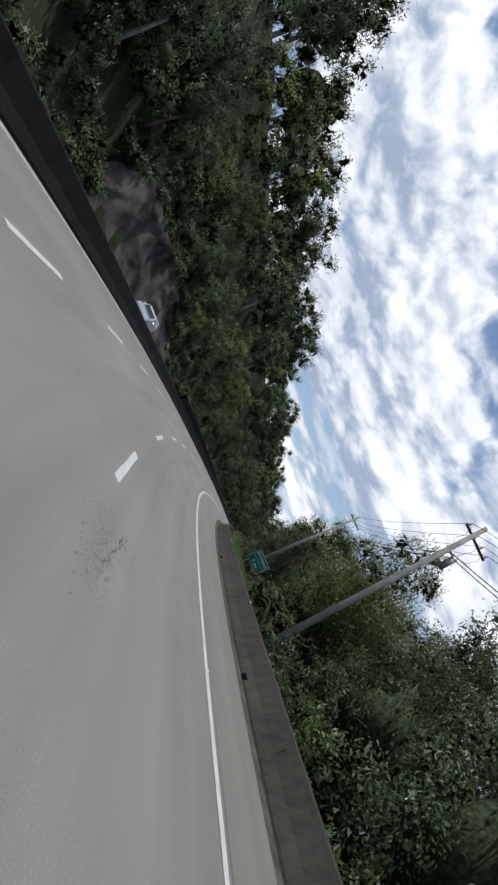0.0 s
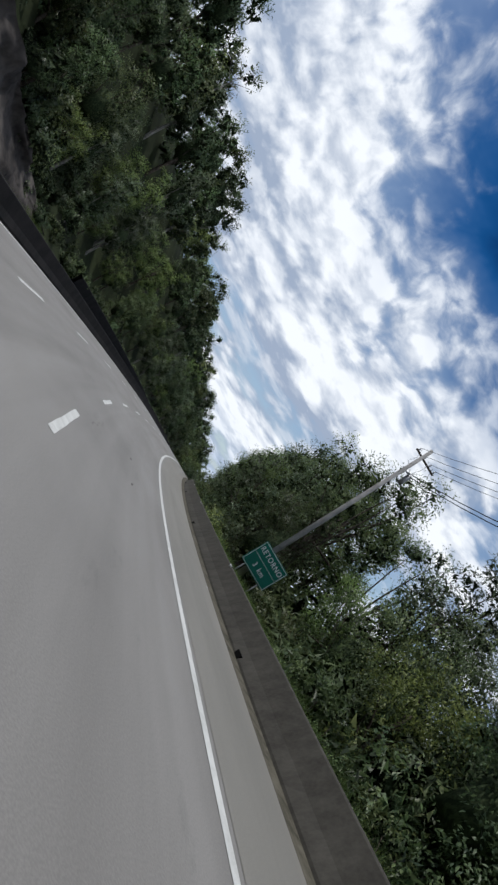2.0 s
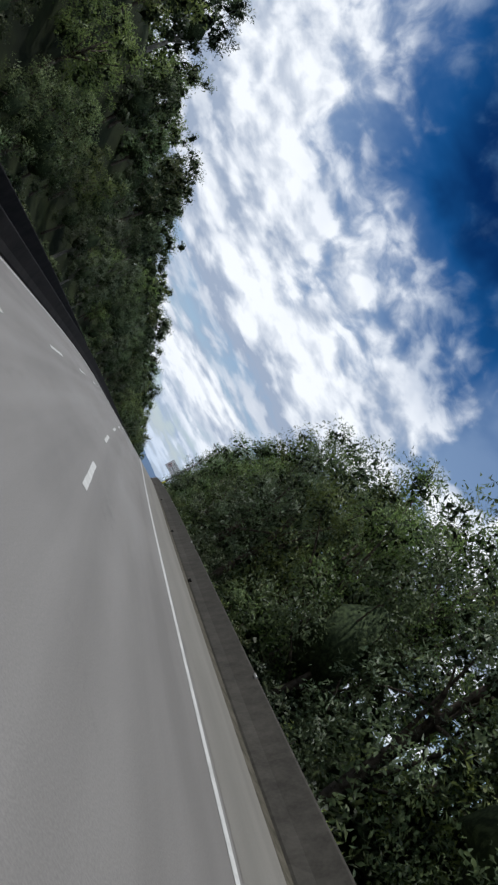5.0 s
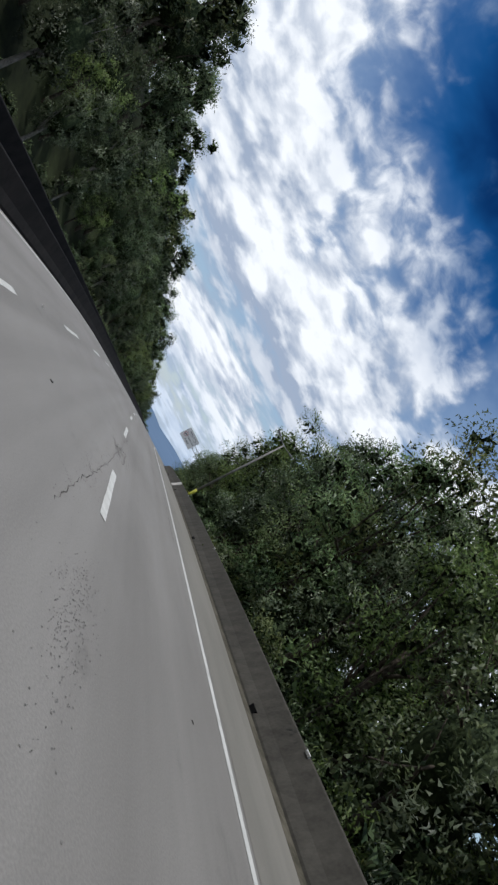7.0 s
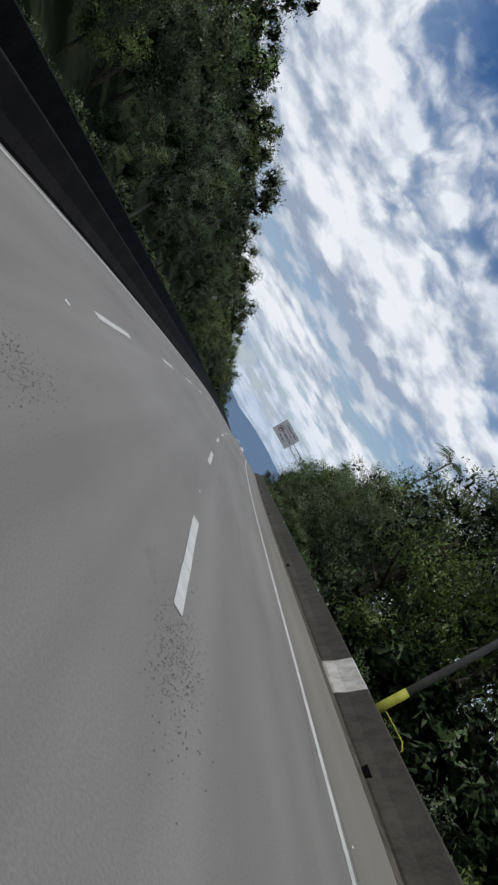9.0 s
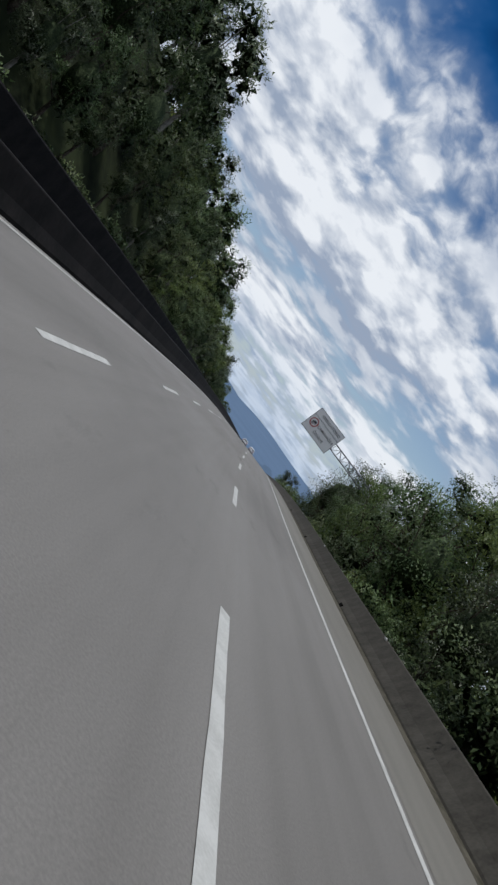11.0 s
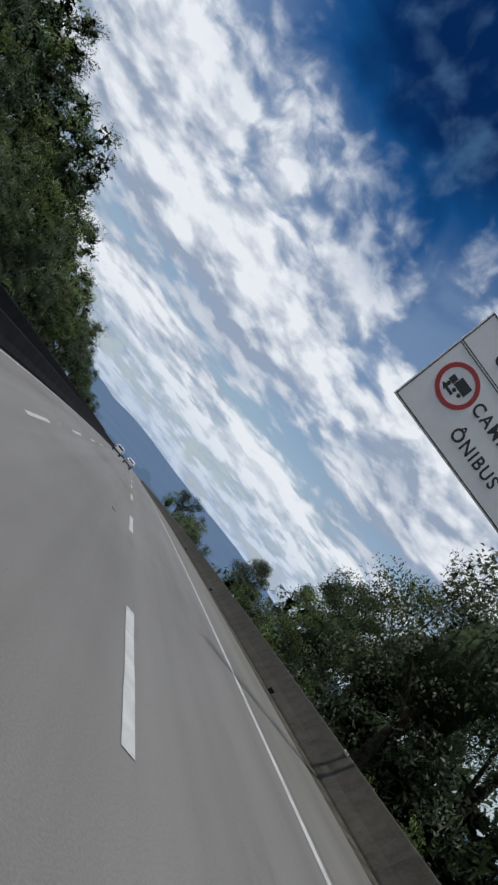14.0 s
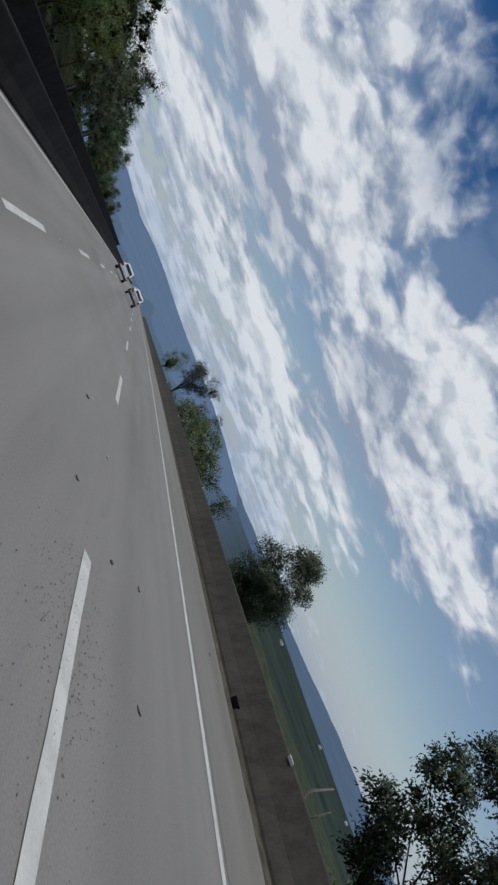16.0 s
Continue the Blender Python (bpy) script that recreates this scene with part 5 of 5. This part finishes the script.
    root.matrix_basis = stand(294.0, 0.0, 0.0, 0)


gantry_sign()


# ---- vehicles ----
M_CAR_WHITE = plain("white_car_paint", (0.72, 0.72, 0.73), 0.25)
M_CAR_SILVER = plain("silver_car_paint", (0.42, 0.43, 0.45), 0.28, 0.5)
M_CAR_GLASS = plain("dark_car_glass", (0.012, 0.014, 0.016), 0.08)
M_TYRE = plain("tyre_rubber", (0.015, 0.015, 0.015), 0.9)
M_TRIM = plain("black_trim", (0.02, 0.02, 0.02), 0.6)
M_TAIL = plain("red_tail_light", (0.30, 0.02, 0.02), 0.25)


def side_loft(profile, half, inset, bm):
    """A body from a side outline (y, z) and half-widths that draw in towards the top."""
    top = max(z for _, z in profile)
    low = min(z for _, z in profile)
    L = []
    for q in (-1, 1):
        L.append([bm.verts.new((q * (half - inset * ((z - low) / (top - low)) ** 1.6), y, z)) for y, z in profile])
    n = len(profile)
    for i in range(n):
        bm.faces.new((L[0][i], L[0][(i + 1) % n], L[1][(i + 1) % n], L[1][i]))
    bm.faces.new(L[0][::-1]), bm.faces.new(L[1])
    bmesh.ops.recalc_face_normals(bm, faces=bm.faces)
    es = [e for e in bm.edges if e.calc_length() > 0.15]
    bmesh.ops.bevel(bm, geom=es, offset=0.045, segments=2, affect="EDGES", clamp_overlap=True)
    return bm


def make_car(name, label, paint, wagon=False):
    root = tagged(new(name), label, "car", "cars on the road")
    rear = -2.05
    body = [(rear, 0.32), (rear - 0.05, 0.62), (rear + 0.02, 0.95), (rear + 0.5, 1.0), (0.6, 0.98), (1.25, 0.93), (2.0, 0.72), (2.12, 0.5), (2.08, 0.28)]
    part("body", side_loft(body, 0.86, 0.09, bmesh.new()), paint, root, smooth=False)
    cabin = [(rear + (0.08 if wagon else 0.22), 0.96), (rear + (0.35 if wagon else 0.62), 1.40), (rear + 0.95, 1.47), (0.15, 1.46), (0.55, 1.36), (1.28, 0.93)]
    part("cabin", side_loft(cabin, 0.78, 0.16, bmesh.new()), paint, root)
    y0, y1 = cabin[0][0], cabin[1][0]
    tilt = math.degrees(math.atan2(y1 - y0, 0.44))
    part("rear_window", box(bmesh.new(), (1.16, 0.02, 0.36), Matrix.Translation(((0, (y0 + y1) / 2 - 0.012, 1.18))) @ pose(0, 0, 0, -tilt, 0, 0), 0.008), M_CAR_GLASS, root, "dark rear window")
    part("windscreen", box(bmesh.new(), (1.2, 0.02, 0.62), Matrix.Translation((0, 0.93, 1.16)) @ pose(0, 0, 0, 59, 0, 0), 0.008), M_CAR_GLASS, root, "dark windscreen")
    for q in (-1, 1):
        for yy, ln in ((-0.75, 0.85), (0.2, 0.75)):
            part("side_window", box(bmesh.new(), (0.02, ln, 0.30), Matrix.Translation((q * 0.735, yy, 1.19)) @ pose(0, 0, 0, 0, -q * 14, 0), 0.008), M_CAR_GLASS, root, "dark side window")
        part("tail_light", box(bmesh.new(), (0.20, 0.05, 0.24), Matrix.Translation((q * 0.70, rear - 0.02, 0.80)), 0.015), M_TAIL, root, "red tail light")
        part("mirror", box(bmesh.new(), (0.18, 0.09, 0.12), Matrix.Translation((q * 0.93, 0.72, 1.02)), 0.02), paint, root)
        for yy in (-1.3, 1.32):
            bm = bmesh.new()
            tube(bm, [(q * 0.66, yy, 0.31), (q * 0.88, yy, 0.31)], 0.31, 18)
            wheel = part("tyre", bm, M_TYRE, root)
            bm = bmesh.new()
            tube(bm, [(q * 0.80, yy, 0.31), (q * 0.89, yy, 0.31)], 0.19, 14)
            part("rim", bm, M_STEEL, wheel)
    part("bumper", box(bmesh.new(), (1.66, 0.14, 0.20), Matrix.Translation((0, rear - 0.04, 0.44)), 0.03), M_TRIM, root, "black rear bumper")
    part("number_plate", box(bmesh.new(), (0.42, 0.02, 0.13), Matrix.Translation((0, rear - 0.065, 0.68)), 0.004), M_REFLECT, root, "blank pale plate")
    return root


make_car("car", "white hatchback driving ahead on the motorway", M_CAR_WHITE, True).matrix_basis = lie(393.0, -7.6, 0.045)
make_car("car", "silver saloon driving ahead on the motorway", M_CAR_SILVER).matrix_basis = lie(394.0, -4.9, 0.045)
make_car("car", "white saloon further ahead on the motorway", M_CAR_WHITE).matrix_basis = lie(428.0, -5.2, 0.045)
make_car("car", "pale car coming along the opposite carriageway", M_CAR_SILVER, True).matrix_basis = lie(53.0, -14.6, 0.16) @ pose(0, 0, 0, 0, 0, 180)


def dead_branch():
    bm = bmesh.new()
    tube(bm, [(0, 0, -0.6), (0.1, 0.3, 0.1), (0.05, 0.8, 0.55), (0.0, 1.1, 1.1), (0.1, 1.0, 1.6)], [0.06, 0.055, 0.05, 0.04, 0.02], 7)
    tube(bm, [(0.03, 0.6, 0.4), (-0.2, 0.2, 0.9), (-0.25, 0.1, 1.4)], [0.04, 0.03, 0.015], 6)
    tagged(part("dead_branch", bm, M_PALE_BARK, m=spot(331.5, 5.6, 0.0, -30), smooth=True), "bleached bare branch sticking up behind the barrier", "branch")


dead_branch()


# ---- cracks, ravelled patches and litter on the road ----
M_CRACK = surface("crack_dark", (0.055, 0.052, 0.048), (0.115, 0.109, 0.100), 3.0, 0.95, 0.4, 30.0, 0.1)
M_STONES = surface("loose_chippings", (0.10, 0.097, 0.09), (0.27, 0.26, 0.245), 12.0, 0.9, 0.3, 40.0, 0.2)
M_LITTER = surface("pale_litter", (0.45, 0.45, 0.44), (0.75, 0.75, 0.73), 6.0, 0.6, 0.2, 30.0)


def road_z(o):
    return float(np.interp(o, [-10.7, -7.2, -3.6, 0.0, 3.3], [0.0, 0.02, 0.04, 0.02, 0.0]))


def crack(seed, s0, o0, s1, o1, width, wander):
    """A jagged open crack with short side cracks."""
    rng = random.Random(seed)
    n = max(8, int(math.hypot(s1 - s0, o1 - o0) / 0.11))
    bm = bmesh.new()

    def strip(pts, w):
        prev = None
        for i, (s, o) in enumerate(pts):
            k = w * rng.uniform(0.2, 1.5) * (0.2 if i in (0, len(pts) - 1) else 1)
            row = [bm.verts.new(at(s, o - k, road_z(o) + 0.005)), bm.verts.new(at(s + rng.uniform(-0.02, 0.02), o + k, road_z(o) + 0.005))]
            if prev:
                bm.faces.new((prev[0], prev[1], row[1], row[0]))
            prev = row

    def wandering(p, q, m):
        pts, d = [], 0.0
        for i in range(m + 1):
            u = i / m
            d = 0.8 * d + rng.uniform(-wander, wander)
            pts.append((p[0] + (q[0] - p[0]) * u + rng.uniform(-0.03, 0.03), p[1] + (q[1] - p[1]) * u + d))
        return pts
    pts = wandering((s0, o0), (s1, o1), n)
    strip(pts, width)
    for s, o in pts[3::9]:
        q = rng.choice((-1, 1))
        strip(wandering((s, o), (s + rng.uniform(0.1, 0.6), o + q * rng.uniform(0.12, 0.3)), 5), width * 0.6)
    return part("crack", bm, M_CRACK, road, "dark jagged crack")


CRACKS = [(264.6, -5.2, 266.1, -3.33, 0.05, 0.06), (157.0, -0.5, 165.3, -0.43, 0.04, 0.03), (153.3, -3.37, 155.8, -3.34, 0.04, 0.1), (153.9, -3.62, 155.0, -3.98, 0.04, 0.1), (154.2, -3.9, 155.9, -3.3, 0.04, 0.1), (153.4, -3.45, 154.6, -3.95, 0.04, 0.1),
          (144.6, -4.33, 151.2, -3.81, 0.035, 0.08), (151.2, -3.81, 160.0, -3.45, 0.03, 0.06), (186.0, -0.48, 189.5, -0.12, 0.02, 0.02), (258.6, -3.87, 262.8, -4.03, 0.05, 0.10),
          # first in this row: a thin cast shadow on the shoulder, drawn as a crack
          (276.0, 2.25, 284.0, 2.42, 0.02, 0.05), (52.0, -3.3, 55.0, -3.1, 0.03, 0.12), (14.6, -6.9, 16.0, -7.0, 0.03, 0.08), (6.2, -3.2, 8.2, -3.0, 0.03, 0.15)]
for i, c in enumerate(CRACKS):
    crack(100 + i, *c[:4], c[4] * 0.19, c[5] * 0.40)


def ravelled(seed, s, o, ls, lo, count):
    """Loosened stones lying in a worn patch of the asphalt."""
    rng = random.Random(seed)
    bm = bmesh.new()
    for i in range(int(count * 2.4)):
        ss, oo = rng.gauss(s, ls), rng.gauss(o, lo)
        r = rng.uniform(0.004, 0.011)
        z = road_z(oo) + 0.004
        top = bm.verts.new(at(ss, oo, z + r * 0.5))
        k = rng.choice((4, 5))
        t0 = rng.uniform(0, 6)
        ring = [bm.verts.new(at(ss + r * 1.4 * math.sin(t0 + 6.283 * j / k), oo + r * rng.uniform(0.6, 1.2) * math.cos(t0 + 6.283 * j / k), z)) for j in range(k)]
        for j in range(k):
            bm.faces.new((ring[j], ring[(j + 1) % k], top))
    bmesh.ops.recalc_face_normals(bm, faces=bm.faces)
    return tagged(part("loose_stones", bm, M_STONES, road), "loose dark chippings in a ravelled patch", kind="stuff")


for i, (s, o, ls, lo, n) in enumerate(((6.6, -3.35, 0.8, 0.20, 200), (143.2, -3.65, 0.8, 0.15, 200), (183.6, -3.5, 0.6, 0.18, 300), (183.8, -6.0, 0.5, 0.25, 200), (254.2, -3.65, 1.0, 0.15, 300), (294.9, -3.65, 0.6, 0.12, 70), (54.0, -3.3, 0.7, 0.2, 70), (324.4, -3.6, 0.8, 0.35, 200), (161.0, -3.5, 1.5, 0.15, 90), (154.5, -3.6, 0.6, 0.22, 260), (264.8, -4.6, 0.6, 0.4, 160), (148.0, -4.1, 1.6, 0.2, 120))):
    ravelled(300 + i, s, o, ls, lo, n)


def scrap(seed, s, o, size, mt, label):
    """A crumpled flat bit."""
    rng = random.Random(seed)
    bm = bmesh.new()
    n = 7
    size *= 0.62
    mid = bm.verts.new((0, 0, size * 0.2))
    ring = [bm.verts.new((size * rng.uniform(0.3, 0.8) * math.cos(6.283 * j / n), size * rng.uniform(0.6, 1.5) * math.sin(6.283 * j / n), rng.uniform(0.0, 0.3) * size)) for j in range(n)]
    for j in range(n):
        bm.faces.new((ring[j], ring[(j + 1) % n], mid))
    under = [bm.verts.new(v.co * 0.9 - Vector((0, 0, v.co.z * 0.9))) for v in ring]
    bm.faces.new(under[::-1])
    for j in range(n):
        bm.faces.new((ring[(j + 1) % n], ring[j], under[j], under[(j + 1) % n]))
    tagged(part("litter", bm, mt, m=lie(s, o, road_z(o) + 0.004) @ pose(0, 0, 0, 0, 0, rng.uniform(-40, 40))), label, "litter", "bits lying on the road")


for i, (s, o, z) in enumerate(((11.0, 0.1, 0.07), (21.4, -3.67, 0.10), (57.4, 2.55, 0.08), (154.3, -7.35, 0.10), (187.9, -7.07, 0.13), (255.5, -3.57, 0.09), (260.5, 0.03, 0.07), (298.4, 0.02, 0.07), (298.1, -0.06, 0.06), (302.6, -7.33, 0.10), (317.8, -7.14, 0.10), (329.6, -3.56, 0.09), (336.5, -7.14, 0.12), (190.8, -3.67, 0.08), (186.2, 0.37, 0.08), (268.3, -7.2, 0.1))):
    scrap(400 + i, s, o, z, M_LITTER, "pale crumpled scrap lying on the asphalt")
for i, (s, o, z) in enumerate(((56.9, -1.84, 0.10), (53.1, -1.66, 0.07), (148.9, -5.5, 0.10), (145.5, -1.23, 0.06), (258.4, -2.95, 0.10), (257.2, -3.47, 0.08), (297.0, -4.30, 0.12), (326.8, -3.13, 0.08), (327.7, -2.35, 0.09), (326.9, -4.06, 0.08), (325.3, -2.35, 0.07), (332.7, 1.68, 0.09), (330.2, -4.4, 0.1))):
    scrap(450 + i, s, o, z, M_CRACK, "dark scrap of tyre rubber lying on the asphalt")


# ---- pale houses far off on the plain ----
M_FAR_WALL = surface("far_white_wall", (0.55, 0.55, 0.54), (0.72, 0.72, 0.70), 0.2, 0.9, 0.0, 2.0)
M_FAR_ROOF = surface("far_tile_roof", (0.30, 0.27, 0.25), (0.42, 0.38, 0.36), 0.3, 0.9, 0.0, 2.0)


def far_house(az, d0, w, d, h, turn):
    root = tagged(new("house"), "small white house with a pale roof far off on the plain", "house", "houses on the plain")
    part("wall", box(bmesh.new(), (w, d, h + 0.6), Matrix.Translation((0, 0, h / 2 - 0.3))), M_FAR_WALL, root)
    bm = bmesh.new()
    e = 0.4
    v = [bm.verts.new(q) for q in ((-w / 2 - e, -d / 2 - e, h), (w / 2 + e, -d / 2 - e, h), (w / 2 + e, d / 2 + e, h), (-w / 2 - e, d / 2 + e, h), (-w / 2 - e, 0, h + d * 0.25), (w / 2 + e, 0, h + d * 0.25))]
    for f in ((0, 1, 5, 4), (2, 3, 4, 5), (0, 4, 3), (1, 2, 5), (3, 2, 1, 0)):
        bm.faces.new([v[i] for i in f])
    part("roof", bm, M_FAR_ROOF, root)
    for x in (-w / 4, w / 4):
        part("window", box(bmesh.new(), (w * 0.14, 0.08, 1.2), Matrix.Translation((x, -d / 2 - 0.02, h * 0.55))), M_CAR_GLASS, root)
    root.matrix_basis = pose(100 + d0 * math.sin(radians(az)), 290 + d0 * math.cos(radians(az)), -30.0, 0, 0, turn)


rng = random.Random(77)
for i in range(7):
    far_house(rng.uniform(58, 80), rng.uniform(1250, 1480), rng.uniform(5, 9), rng.uniform(5, 6), rng.uniform(2.6, 3.6), rng.uniform(0, 180))
